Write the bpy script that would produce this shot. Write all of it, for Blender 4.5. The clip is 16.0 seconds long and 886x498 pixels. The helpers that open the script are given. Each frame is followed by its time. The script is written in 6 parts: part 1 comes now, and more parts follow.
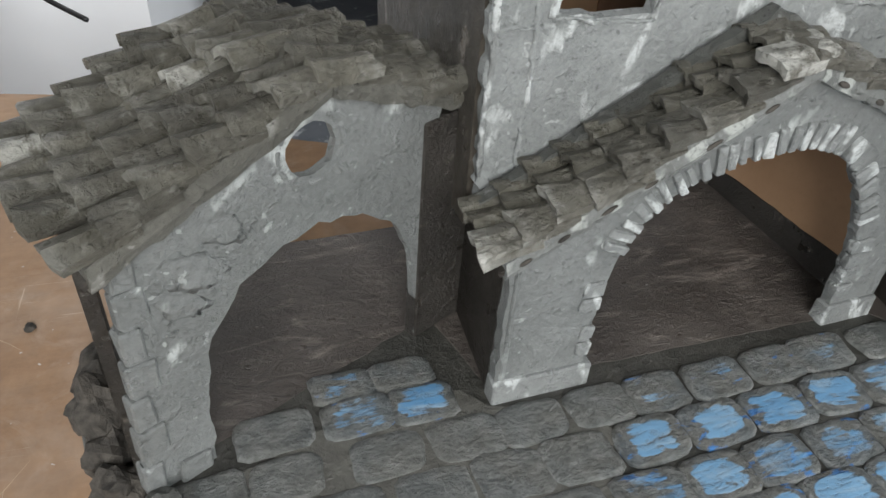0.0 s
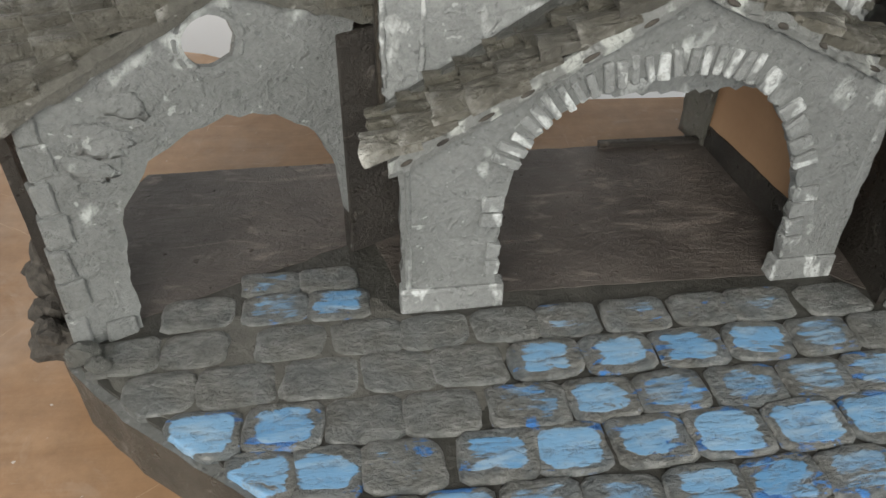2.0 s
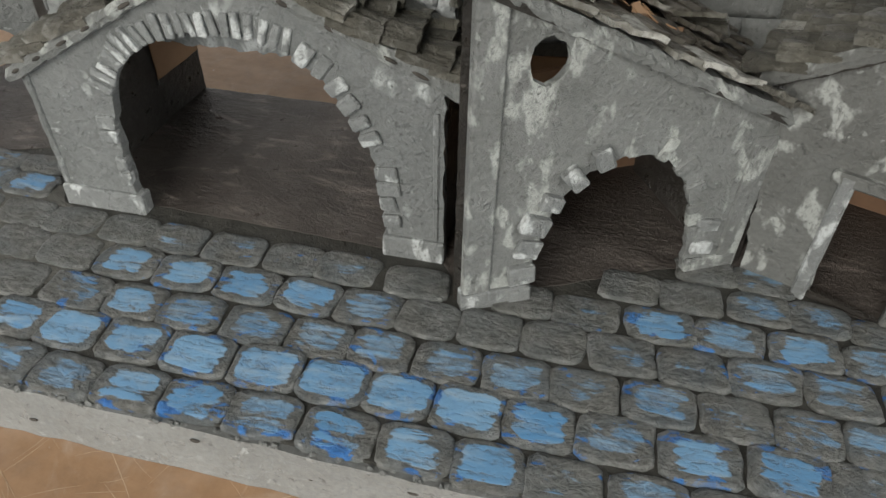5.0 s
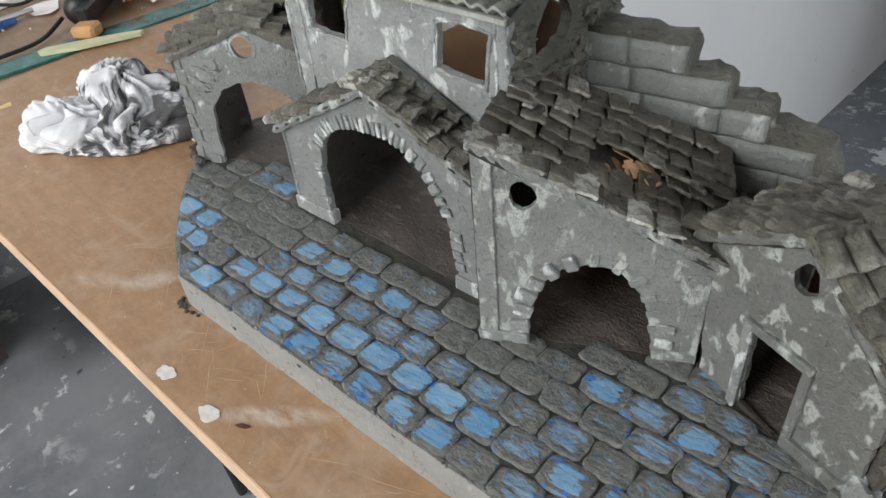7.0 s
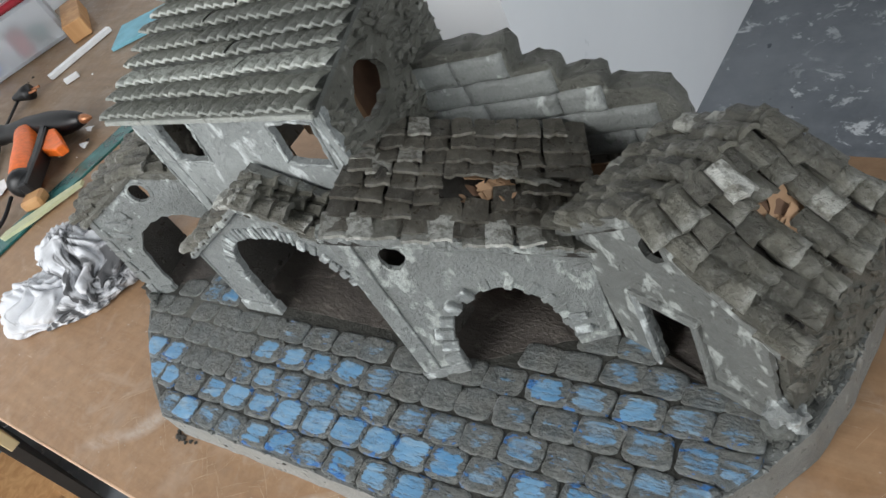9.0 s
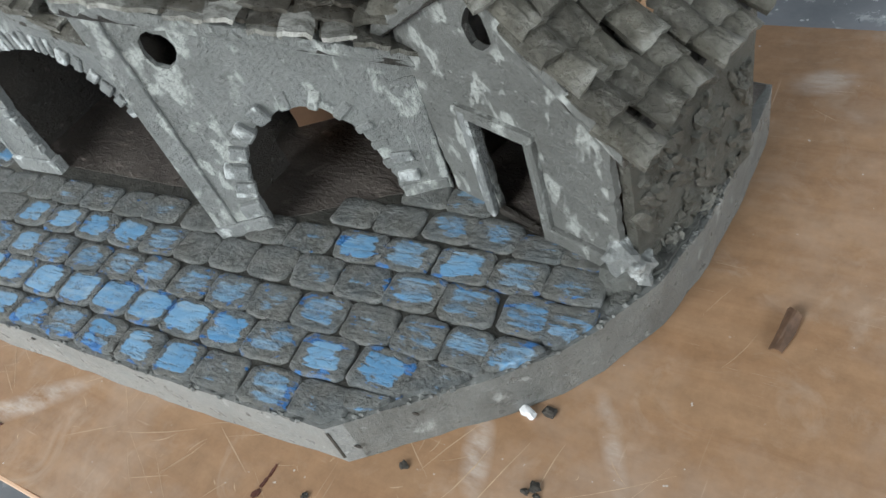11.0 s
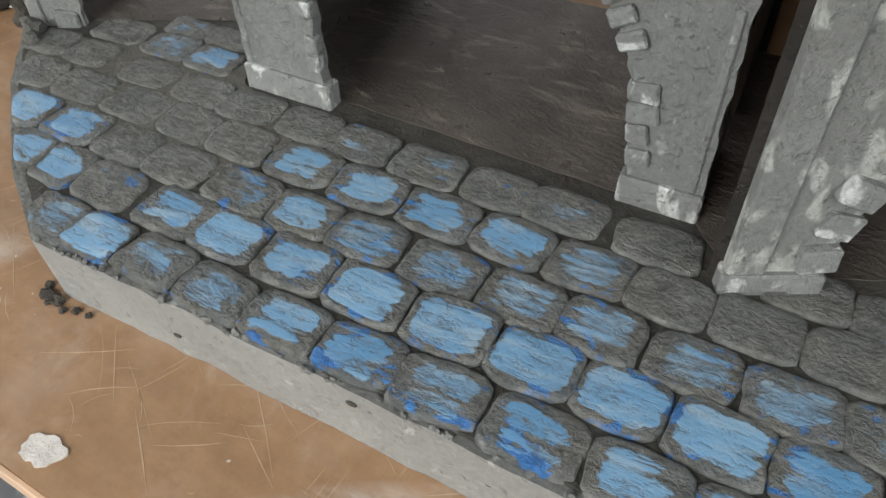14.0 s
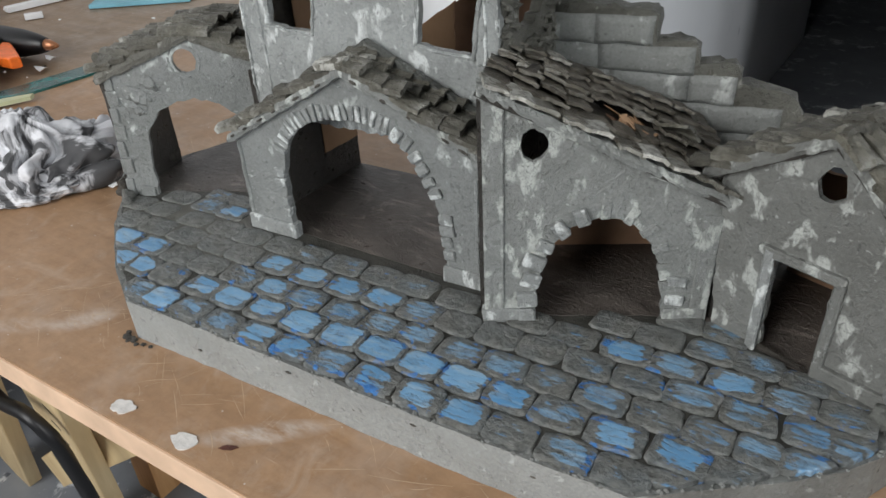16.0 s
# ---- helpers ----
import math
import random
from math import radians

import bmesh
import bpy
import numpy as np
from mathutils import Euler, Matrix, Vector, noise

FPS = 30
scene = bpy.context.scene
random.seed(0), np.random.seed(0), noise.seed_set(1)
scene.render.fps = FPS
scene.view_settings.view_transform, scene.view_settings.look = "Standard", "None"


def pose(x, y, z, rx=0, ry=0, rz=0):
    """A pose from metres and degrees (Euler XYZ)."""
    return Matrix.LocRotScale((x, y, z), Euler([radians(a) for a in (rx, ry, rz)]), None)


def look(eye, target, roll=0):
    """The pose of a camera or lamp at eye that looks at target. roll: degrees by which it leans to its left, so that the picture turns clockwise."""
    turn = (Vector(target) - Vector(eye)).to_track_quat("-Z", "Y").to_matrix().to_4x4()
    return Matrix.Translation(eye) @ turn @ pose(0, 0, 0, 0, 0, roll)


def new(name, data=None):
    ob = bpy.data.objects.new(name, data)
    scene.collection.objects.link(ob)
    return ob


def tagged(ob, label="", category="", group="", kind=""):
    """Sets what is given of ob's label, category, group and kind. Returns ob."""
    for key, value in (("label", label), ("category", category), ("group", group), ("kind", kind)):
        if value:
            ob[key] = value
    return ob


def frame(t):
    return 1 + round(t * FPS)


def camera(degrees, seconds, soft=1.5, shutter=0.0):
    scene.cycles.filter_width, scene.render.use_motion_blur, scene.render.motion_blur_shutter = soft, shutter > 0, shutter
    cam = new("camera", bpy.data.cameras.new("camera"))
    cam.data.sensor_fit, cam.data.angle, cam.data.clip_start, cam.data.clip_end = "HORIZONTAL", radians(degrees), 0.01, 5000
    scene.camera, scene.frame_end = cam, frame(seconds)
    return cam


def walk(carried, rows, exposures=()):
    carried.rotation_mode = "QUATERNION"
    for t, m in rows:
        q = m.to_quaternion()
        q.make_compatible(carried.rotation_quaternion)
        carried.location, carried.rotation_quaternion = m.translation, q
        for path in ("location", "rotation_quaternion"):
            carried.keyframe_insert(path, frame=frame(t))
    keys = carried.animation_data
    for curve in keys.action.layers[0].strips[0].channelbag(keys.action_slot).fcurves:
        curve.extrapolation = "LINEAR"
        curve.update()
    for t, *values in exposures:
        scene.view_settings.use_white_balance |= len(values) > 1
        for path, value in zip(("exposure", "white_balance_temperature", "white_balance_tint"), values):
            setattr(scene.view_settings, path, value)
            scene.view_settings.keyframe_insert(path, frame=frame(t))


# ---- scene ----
cam = camera(61.9, 16.0)
PATH = [
    (0, (-0.073, -0.167, 0.245), (0.395, 1.327, -0.999), 4.6),
    (0.5, (-0.037, -0.184, 0.249), (0.258, 1.391, -0.948), 3.7),
    (1, (-0.004, -0.193, 0.247), (0.162, 1.415, -0.93), 2.7),
    (1.5, (0.016, -0.201, 0.243), (0.077, 1.389, -0.969), 1.0),
    (2, (0.002, -0.214, 0.23), (0.118, 1.351, -1.01), 1.1),
    (2.5, (-0.007, -0.234, 0.222), (0.246, 1.304, -1.031), 1.3),
    (3, (0.027, -0.245, 0.231), (0.29, 1.258, -1.062), 1.5),
    (3.5, (0.121, -0.268, 0.244), (0.19, 1.25, -1.057), 1.1),
    (4, (0.187, -0.283, 0.253), (0.015, 1.243, -1.029), 0.0),
    (4.5, (0.225, -0.26, 0.256), (-0.099, 1.237, -1.03), -1.3),
    (5, (0.25, -0.212, 0.249), (-0.183, 1.216, -1.083), 1.1),
    (5.2, (0.266, -0.198, 0.252), (-0.296, 1.178, -1.086), -1.3),
    (7.3, (0.42, -0.222, 0.383), (-0.796, 0.698, -0.911), -9.3),
    (7.5, (0.421, -0.217, 0.399), (-0.84, 0.648, -0.889), -12.8),
    (8, (0.433, -0.187, 0.416), (-0.838, 0.672, -0.867), -21.9),
    (8.5, (0.451, -0.171, 0.407), (-0.824, 0.69, -0.872), -28.6),
    (9, (0.477, -0.151, 0.383), (-0.754, 0.733, -0.922), -31.7),
    (9.5, (0.497, -0.134, 0.365), (-0.666, 0.773, -0.985), -32.7),
    (10, (0.498, -0.135, 0.329), (-0.65, 0.769, -1.037), -31.6),
    (10.2, (0.497, -0.136, 0.316), (-0.631, 0.776, -1.062), -30.3),
    (12.3, (0.402, -0.175, 0.219), (-0.395, 0.871, -1.288), -8.6),
    (12.5, (0.384, -0.177, 0.214), (-0.415, 0.867, -1.293), -7.5),
    (13, (0.329, -0.174, 0.206), (-0.475, 0.886, -1.287), -5.4),
    (13.5, (0.268, -0.164, 0.206), (-0.524, 0.919, -1.278), -4.5),
    (14, (0.21, -0.168, 0.203), (-0.573, 0.941, -1.266), -3.2),
    (14.5, (0.18, -0.173, 0.207), (-0.649, 0.994, -1.19), -2.1),
    (15, (0.208, -0.199, 0.232), (-0.641, 1.081, -1.049), -1.0),
    (15.5, (0.283, -0.244, 0.258), (-0.592, 1.104, -0.933), -1.6),
    (16, (0.372, -0.289, 0.291), (-0.613, 1.076, -0.79), -3.2),
]
walk(cam, [(t, look(eye, target, roll)) for t, eye, target, roll in PATH], exposures=(
    (0, -0.38, 6500, 10), (0.5, -0.44, 6600, 10), (1, -0.33, 6700, 10), (1.5, -0.55, 6825, 10), (2, -0.38, 6900, 10), (2.5, -0.42, 6938, 10), (3, -0.48, 6925, 10), (4, -0.66, 6900, 10), (5, -0.64, 6850, 10), (7.5, -0.42, 6500, 10), (8, -0.5, 6450, 10), (8.5, -0.48, 6400, 9), (9.5, -0.31, 6333, 8), (10, -0.26, 6300, 7), (12.5, -0.36, 6150, 7), (13.5, -0.46, 6700, 9), (14.5, -0.42, 6800, 10), (15, -0.4, 6700, 10), (16, -0.6, 6500, 10)))

# ---- light ----
world = bpy.data.worlds.new("world")
scene.world = world
world.use_nodes = True
wn = world.node_tree.nodes
sky = wn.new("ShaderNodeTexSky")
sky.sky_type, sky.sun_disc, sky.sun_elevation, sky.sun_rotation = "NISHITA", False, radians(38), radians(200)
world.node_tree.links.new(sky.outputs[0], wn["Background"].inputs[0])
wn["Background"].inputs[1].default_value = 0.05


def area_light(name, eye, target, wide, high, watts, colour):
    data = bpy.data.lights.new(name, "AREA")
    data.shape, data.size, data.size_y, data.energy, data.color = "RECTANGLE", wide, high, watts, colour
    ob = new(name, data)
    ob.matrix_world = look(eye, target)
    return ob


# daylight of the open workshop gate and of a side window, both out of view
area_light("gate_daylight", (-0.22, -1.50, 0.80), (0.05, 0.0, 0.1), 1.1, 1.3, 54, (1.0, 0.995, 0.98))
area_light("window_daylight", (3.05, -0.85, 1.05), (0.1, 0.0, 0.1), 0.9, 1.0, 62, (0.97, 0.99, 1.0))

# added fill lamp, no window known there: brightens floor and walls behind the table
area_light("far_window_daylight", (3.05, 1.10, 0.55), (0.55, 1.45, -0.75), 0.9, 1.0, 13, (0.93, 0.97, 1.0))

# ---- materials ----
V = Vector
CM = 0.01


class Nodes:
    """A node material built up step by step."""

    def __init__(self, name):
        self.m = bpy.data.materials.new(name)
        self.m.use_nodes = True
        self.t = self.m.node_tree
        self.b = self.t.nodes["Principled BSDF"]
        self.co = self.add("ShaderNodeTexCoord").outputs["Object"]

    def add(self, kind, **values):
        n = self.t.nodes.new(kind)
        for k, v in values.items():
            n.inputs[k.replace("_", " ")].default_value = v
        return n

    def link(self, a, b):
        self.t.links.new(a, b)

    def moved(self, amount=7.0):
        """Coordinates shifted by each object's own random number."""
        info = self.add("ShaderNodeObjectInfo")
        mul = self.t.nodes.new("ShaderNodeMath")
        mul.operation = "MULTIPLY"
        mul.inputs[1].default_value = amount
        self.link(info.outputs["Random"], mul.inputs[0])
        plus = self.t.nodes.new("ShaderNodeVectorMath")
        plus.operation = "ADD"
        self.link(self.co, plus.inputs[0])
        self.link(mul.outputs[0], plus.inputs[1])
        self.co = plus.outputs[0]
        return info.outputs["Random"]

    def stretched(self, scale):
        n = self.t.nodes.new("ShaderNodeVectorMath")
        n.operation = "MULTIPLY"
        n.inputs[1].default_value = scale
        self.link(self.co, n.inputs[0])
        return n.outputs[0]

    def noise(self, scale, detail=4.0, rough=0.6, co=None, warp=0.0):
        n = self.add("ShaderNodeTexNoise", Scale=scale, Detail=detail, Roughness=rough, Distortion=warp)
        self.link(co or self.co, n.inputs["Vector"])
        return n.outputs["Fac"]

    def ramp(self, fac, low, high, a=(0, 0, 0), b=(1, 1, 1)):
        n = self.t.nodes.new("ShaderNodeValToRGB")
        n.color_ramp.elements[0].position, n.color_ramp.elements[1].position = low, high
        n.color_ramp.elements[0].color, n.color_ramp.elements[1].color = (*a, 1), (*b, 1)
        self.link(fac, n.inputs[0])
        return n.outputs[0]

    def mix(self, fac, a, b, how="MIX"):
        n = self.t.nodes.new("ShaderNodeMix")
        n.data_type, n.blend_type = "RGBA", how
        for socket, value in ((n.inputs[0], fac), (n.inputs[6], a), (n.inputs[7], b)):
            if isinstance(value, (int, float)):
                socket.default_value = value
            elif isinstance(value, tuple):
                socket.default_value = (*value, 1)
            else:
                self.link(value, socket)
        return n.outputs[2]

    def times(self, a, k):
        n = self.t.nodes.new("ShaderNodeMath")
        n.operation = "MULTIPLY"
        self.link(a, n.inputs[0])
        if isinstance(k, (int, float)):
            n.inputs[1].default_value = k
        else:
            self.link(k, n.inputs[1])
        return n.outputs[0]

    def done(self, colour, rough, height=None, strength=0.5, distance=0.001, metal=0.0):
        if isinstance(colour, tuple):
            self.b.inputs["Base Color"].default_value = (*colour, 1)
        else:
            self.link(colour, self.b.inputs["Base Color"])
        if isinstance(rough, (int, float)):
            self.b.inputs["Roughness"].default_value = rough
        else:
            self.link(rough, self.b.inputs["Roughness"])
        self.b.inputs["Metallic"].default_value = metal
        if height is not None:
            bump = self.add("ShaderNodeBump", Strength=strength, Distance=distance)
            self.link(height, bump.inputs["Height"])
            self.link(bump.outputs[0], self.b.inputs["Normal"])
        return self.m


def flecks(n, big, small, warp=0.8, share=0.5, way=(1.0, 1.0, 1.0)):
    """Height of thick brushed paint: flat films with torn edges, small crumbs and fine grain."""
    co = n.stretched(way)
    film = n.ramp(n.noise(big, 4, 0.55, co, warp), share - 0.1, share + 0.25)
    crumb = n.ramp(n.noise(small, 3, 0.55, co, 0.3), 0.56, 0.70)
    soft = n.mix(0.6, n.noise(big * 0.7, 4, 0.55), n.noise(big * 0.28, 3, 0.5))
    return n.mix(0.34, n.mix(0.22, n.mix(0.6, film, soft), crumb), n.noise(620, 6, 0.78))


def painted_plaster(name, dark, mid, pale, amount, bump=1.0, depth=0.0040, dab=60):
    """Thick hand-brushed acrylic on foam: finely pimpled, with broken strokes of pale dry brushing."""
    n = Nodes(name)
    n.moved(3.0)
    base = n.mix(n.ramp(n.noise(28, 5), 0.32, 0.68), dark, mid)
    grain = n.noise(520, 5, 0.72)
    base = n.mix(1.0, base, n.ramp(grain, 0.30, 0.62, (0.78,) * 3, (1.08,) * 3), "MULTIPLY")
    patch = n.ramp(n.noise(dab, 3, 0.5, n.stretched((1.0, 1.0, 0.62)), 0.35), 0.655 - amount, 0.725 - amount)
    stroke = n.ramp(n.noise(dab * 3.6, 5, 0.66, n.stretched((1.15, 1.15, 0.6)), 0.6), 0.32, 0.50)
    colour = n.mix(n.times(n.times(patch, stroke), n.ramp(grain, 0.26, 0.48)), base, pale)
    chips = n.ramp(n.noise(190, 3, 0.55, None, 0.5), 0.665, 0.70)
    colour = n.mix(n.times(chips, 0.55), colour, pale)
    pit = n.ramp(n.noise(260, 2, 0.5), 0.275, 0.31, (1, 1, 1), (0, 0, 0))
    colour = n.mix(n.times(pit, 0.45), colour, tuple(v * 0.25 for v in dark))
    height = flecks(n, 95, 300)
    return n.done(colour, n.ramp(n.noise(120, 4), 0.3, 0.7, (0.24,) * 3, (0.44,) * 3), height, bump, depth)


wall_paint = painted_plaster("grey_wall_paint", (0.193, 0.205, 0.200), (0.259, 0.273, 0.269), (0.573, 0.610, 0.598), 0.035)
pale_wall_paint = painted_plaster("pale_grey_wall_paint", (0.255, 0.272, 0.268), (0.350, 0.370, 0.366), (0.66, 0.695, 0.69), 0.075, 1.0, 0.0040, 75)
wall_paint_dabbed = painted_plaster("grey_wall_paint_dabbed", (0.185, 0.194, 0.185), (0.255, 0.268, 0.261), (0.490, 0.518, 0.492), 0.118, 1.0, 0.0040, 98)
# darker copy of the dabbed paint: shade on the last house put into colour
shaded_wall_paint = painted_plaster("shaded_grey_wall_paint", (0.136, 0.140, 0.131), (0.193, 0.200, 0.190), (0.440, 0.462, 0.440), 0.105, 0.95, 0.0036, 98)
wall_paint_cool = painted_plaster("grey_block_paint", (0.180, 0.188, 0.180), (0.245, 0.256, 0.246), (0.45, 0.47, 0.455), 0.05, 0.8, 0.0034)
trim_paint = painted_plaster("pale_dry_brushed_paint", (0.215, 0.228, 0.224), (0.300, 0.316, 0.312), (0.64, 0.675, 0.67), 0.125, 1.0, 0.0036, 105)
edge_paint = painted_plaster("grey_base_edge_paint", (0.244, 0.257, 0.254), (0.303, 0.319, 0.316), (0.525, 0.560, 0.557), -0.02, 0.45)
rough_edge_paint = painted_plaster("rough_grey_edge_paint", (0.143, 0.150, 0.144), (0.215, 0.225, 0.217), (0.401, 0.420, 0.410), 0.0, 0.9, 0.0026)
# dark paint of the side walls; also puts shade on roof decks and corner
dark_paint_and_shade = painted_plaster("dark_brown_paint_and_shade", (0.018, 0.016, 0.013), (0.042, 0.037, 0.031), (0.15, 0.135, 0.115), -0.07, 0.9)
rubble_paint = painted_plaster("dark_rubble_paint", (0.050, 0.047, 0.039), (0.115, 0.108, 0.092), (0.28, 0.27, 0.245), -0.01, 1.0, 0.005)
stone_wall_paint = painted_plaster("dark_stone_paint", (0.072, 0.074, 0.067), (0.143, 0.150, 0.139), (0.344, 0.360, 0.347), -0.01, 1.0)

rough_stone_paint = painted_plaster("rough_olive_stone_paint", (0.085, 0.084, 0.070), (0.175, 0.174, 0.150), (0.33, 0.335, 0.30), 0.0, 1.0, 0.0050)
bark_paint = painted_plaster("torn_brown_paint", (0.048, 0.042, 0.033), (0.120, 0.105, 0.084), (0.30, 0.27, 0.23), 0.06, 1.0, 0.0080, 70)
olive_plaster = painted_plaster("olive_plaster_paint", (0.095, 0.094, 0.080), (0.165, 0.163, 0.142), (0.42, 0.42, 0.39), 0.02, 1.0, 0.0040)


def tile_paint(name, dark, mid, pale, share, wear=0.6):
    n = Nodes(name)
    plain_co = n.co
    own = n.moved(9.0)
    base = n.mix(n.ramp(n.noise(140, 5), 0.3, 0.7), dark, mid)
    tone = n.mix(own, (0.72, 0.72, 0.72), (1.2, 1.19, 1.16))
    base = n.mix(1.0, base, tone, "MULTIPLY")
    brush = n.ramp(n.noise(230, 5, 0.66, n.stretched((1.0, 0.8, 1.0)), 0.6), 0.54, 0.70)
    lucky = n.ramp(own, 1.0 - share, 1.0 - share * 0.55)
    colour = n.mix(n.times(brush, 0.30), base, pale)
    colour = n.mix(n.times(n.ramp(n.noise(190, 4, 0.7), 0.40, 0.56), lucky), colour, pale)
    sep = n.t.nodes.new("ShaderNodeSeparateXYZ")
    n.link(plain_co, sep.inputs[0])
    lip = n.ramp(sep.outputs[1], 0.0145, 0.0195)
    worn = n.times(lip, n.ramp(n.noise(150, 4, 0.7), 0.38, 0.60))
    colour = n.mix(n.times(n.times(worn, wear), n.ramp(own, 0.25, 0.9)), colour, pale)
    height = flecks(n, 150, 420, 0.7, 0.48)
    return n.done(colour, n.ramp(n.noise(160, 4), 0.3, 0.7, (0.22,) * 3, (0.46,) * 3), height, 1.0, 0.0042)


roof_paint = tile_paint("olive_grey_tile_paint", (0.074, 0.071, 0.056), (0.160, 0.154, 0.128), (0.46, 0.46, 0.42), 0.08)
dark_roof_paint = tile_paint("dark_olive_tile_paint", (0.068, 0.060, 0.046), (0.150, 0.136, 0.110), (0.42, 0.41, 0.37), 0.10, 0.45)
pale_roof_paint = tile_paint("pale_worn_tile_paint", (0.115, 0.110, 0.090), (0.24, 0.235, 0.205), (0.56, 0.56, 0.52), 0.45, 0.9)
worn_roof_paint = tile_paint("worn_olive_tile_paint", (0.085, 0.082, 0.066), (0.175, 0.168, 0.142), (0.56, 0.56, 0.52), 0.12, 1.0)
tower_tile_paint = tile_paint("grey_green_tile_paint", (0.135, 0.140, 0.122), (0.235, 0.242, 0.215), (0.45, 0.47, 0.43), 0.02, 0.0)
rim_paint = tile_paint("pale_tile_rim_paint", (0.33, 0.345, 0.32), (0.47, 0.485, 0.455), (0.62, 0.64, 0.61), 0.3, 0.0)


def cobble_paint(name, cover, streaky):
    """Grey gritty clay cobble with blue acrylic brushed over its crown and deeper blue left round it."""
    n = Nodes(name)
    own_co = n.co
    own = n.moved(11.0)
    sep = n.t.nodes.new("ShaderNodeSeparateXYZ")
    n.link(own_co, sep.inputs[0])
    total = None
    for axis, half in ((0, 0.0128), (1, 0.0092)):
        size = n.t.nodes.new("ShaderNodeMath")
        size.operation = "ABSOLUTE"
        n.link(sep.outputs[axis], size.inputs[0])
        power = n.t.nodes.new("ShaderNodeMath")
        power.operation = "POWER"
        n.link(n.times(size.outputs[0], 1 / half), power.inputs[0])
        power.inputs[1].default_value = 4.5
        if total is None:
            total = power.outputs[0]
        else:
            plus = n.t.nodes.new("ShaderNodeMath")
            plus.operation = "ADD"
            n.link(total, plus.inputs[0])
            n.link(power.outputs[0], plus.inputs[1])
            total = plus.outputs[0]
    # 1 over the crown, 0 at the rim
    crown = n.ramp(total, 0.0, 0.95, (1, 1, 1), (0, 0, 0))
    bristle = n.noise(240, 5, 0.62, n.stretched((0.20, 1.5, 1.0)), 0.4)
    grit = n.noise(420, 5, 0.72, n.stretched((0.7, 1.0, 1.0)), 0.4)
    grey = n.mix(n.ramp(n.noise(150, 6, 0.68), 0.32, 0.66), (0.098, 0.101, 0.093), (0.203, 0.208, 0.194))
    grey = n.mix(1.0, grey, n.ramp(grit, 0.34, 0.62, (0.70,) * 3, (1.20,) * 3), "MULTIPLY")
    wisp = n.times(n.ramp(bristle, 0.52, 0.66), n.ramp(n.noise(110, 4, 0.6), 0.42, 0.62))
    grey = n.mix(n.times(wisp, 0.28), grey, (0.38, 0.39, 0.375))
    grey = n.mix(n.times(n.ramp(n.noise(70, 3, 0.5), 0.40, 0.62), 0.10 + 0.25 * max(0.0, cover)), grey, (0.055, 0.120, 0.185))
    flat_blue = n.mix(own, (0.105, 0.280, 0.50), (0.185, 0.365, 0.56))
    flat_blue = n.mix(n.times(n.ramp(n.noise(130, 5, 0.6, n.stretched((0.35, 1.2, 1.0)), 0.4), 0.50, 0.66), 0.6), flat_blue, (0.36, 0.47, 0.55))
    deep_blue = n.mix(n.ramp(n.noise(90, 3), 0.35, 0.65), (0.020, 0.150, 0.46), (0.045, 0.235, 0.60))
    deep = n.ramp(n.mix(0.35, n.noise(85, 4, 0.6, n.stretched((0.8, 1.1, 1.0)), 0.8), bristle), 0.645 - 0.17 * cover, 0.68 - 0.17 * cover)
    colour = n.mix(n.times(deep, 0.9), grey, deep_blue)
    ragged = n.mix(0.35, n.noise(105, 5, 0.62, n.stretched((0.6, 1.2, 1.0)), 0.6), bristle)
    much = n.mix(0.68, crown, ragged)
    fac = n.ramp(much, 0.82 - 0.50 * cover, 0.85 - 0.50 * cover)
    if streaky:
        fac = n.times(fac, n.ramp(n.mix(0.35, bristle, grit), 0.38, 0.58, (0.05,) * 3, (0.9,) * 3))
    else:
        fac = n.times(fac, n.ramp(n.mix(0.5, bristle, grit), 0.34, 0.50, (0.30,) * 3, (0.97,) * 3))
    # paler towards the rim, broken up by noise
    rim = n.times(n.ramp(total, 0.75, 1.15), n.ramp(n.noise(130, 4, 0.6, None, 0.4), 0.44, 0.60))
    grey, colour = n.mix(n.times(rim, 0.5), grey, (0.34, 0.35, 0.335)), n.mix(n.times(rim, 0.5), colour, (0.34, 0.35, 0.335))
    if cover < 0:
        colour = grey
    else:
        colour = n.mix(fac, colour, flat_blue)
    film = n.ramp(n.noise(150, 4, 0.55, n.stretched((0.7, 1.2, 1.0)), 0.5), 0.40, 0.68)
    rough_skin = n.mix(0.40, n.mix(0.5, film, n.ramp(grit, 0.45, 0.66)), n.noise(760, 5, 0.74, None, 0.5))
    smooth_skin = n.mix(0.72, n.times(bristle, 0.6), (0.55, 0.55, 0.55))
    height = n.mix(n.times(fac, 0.93), rough_skin, smooth_skin) if cover >= 0 else rough_skin
    return n.done(colour, n.ramp(grit, 0.3, 0.7, (0.46,) * 3, (0.24,) * 3), height, 1.0, 0.0022)


COBBLE = [cobble_paint("cobble_paint", c, k) for c, k in ((-0.4, False), (0.29, True), (0.42, True), (0.47, False), (0.63, False))]


def mortar(name, dark, pale):
    n = Nodes(name)
    c = n.mix(n.ramp(n.noise(90, 6), 0.3, 0.7), dark, pale)
    return n.done(c, 0.45, flecks(n, 170, 480, 0.8, 0.5), 1.0, 0.0020)


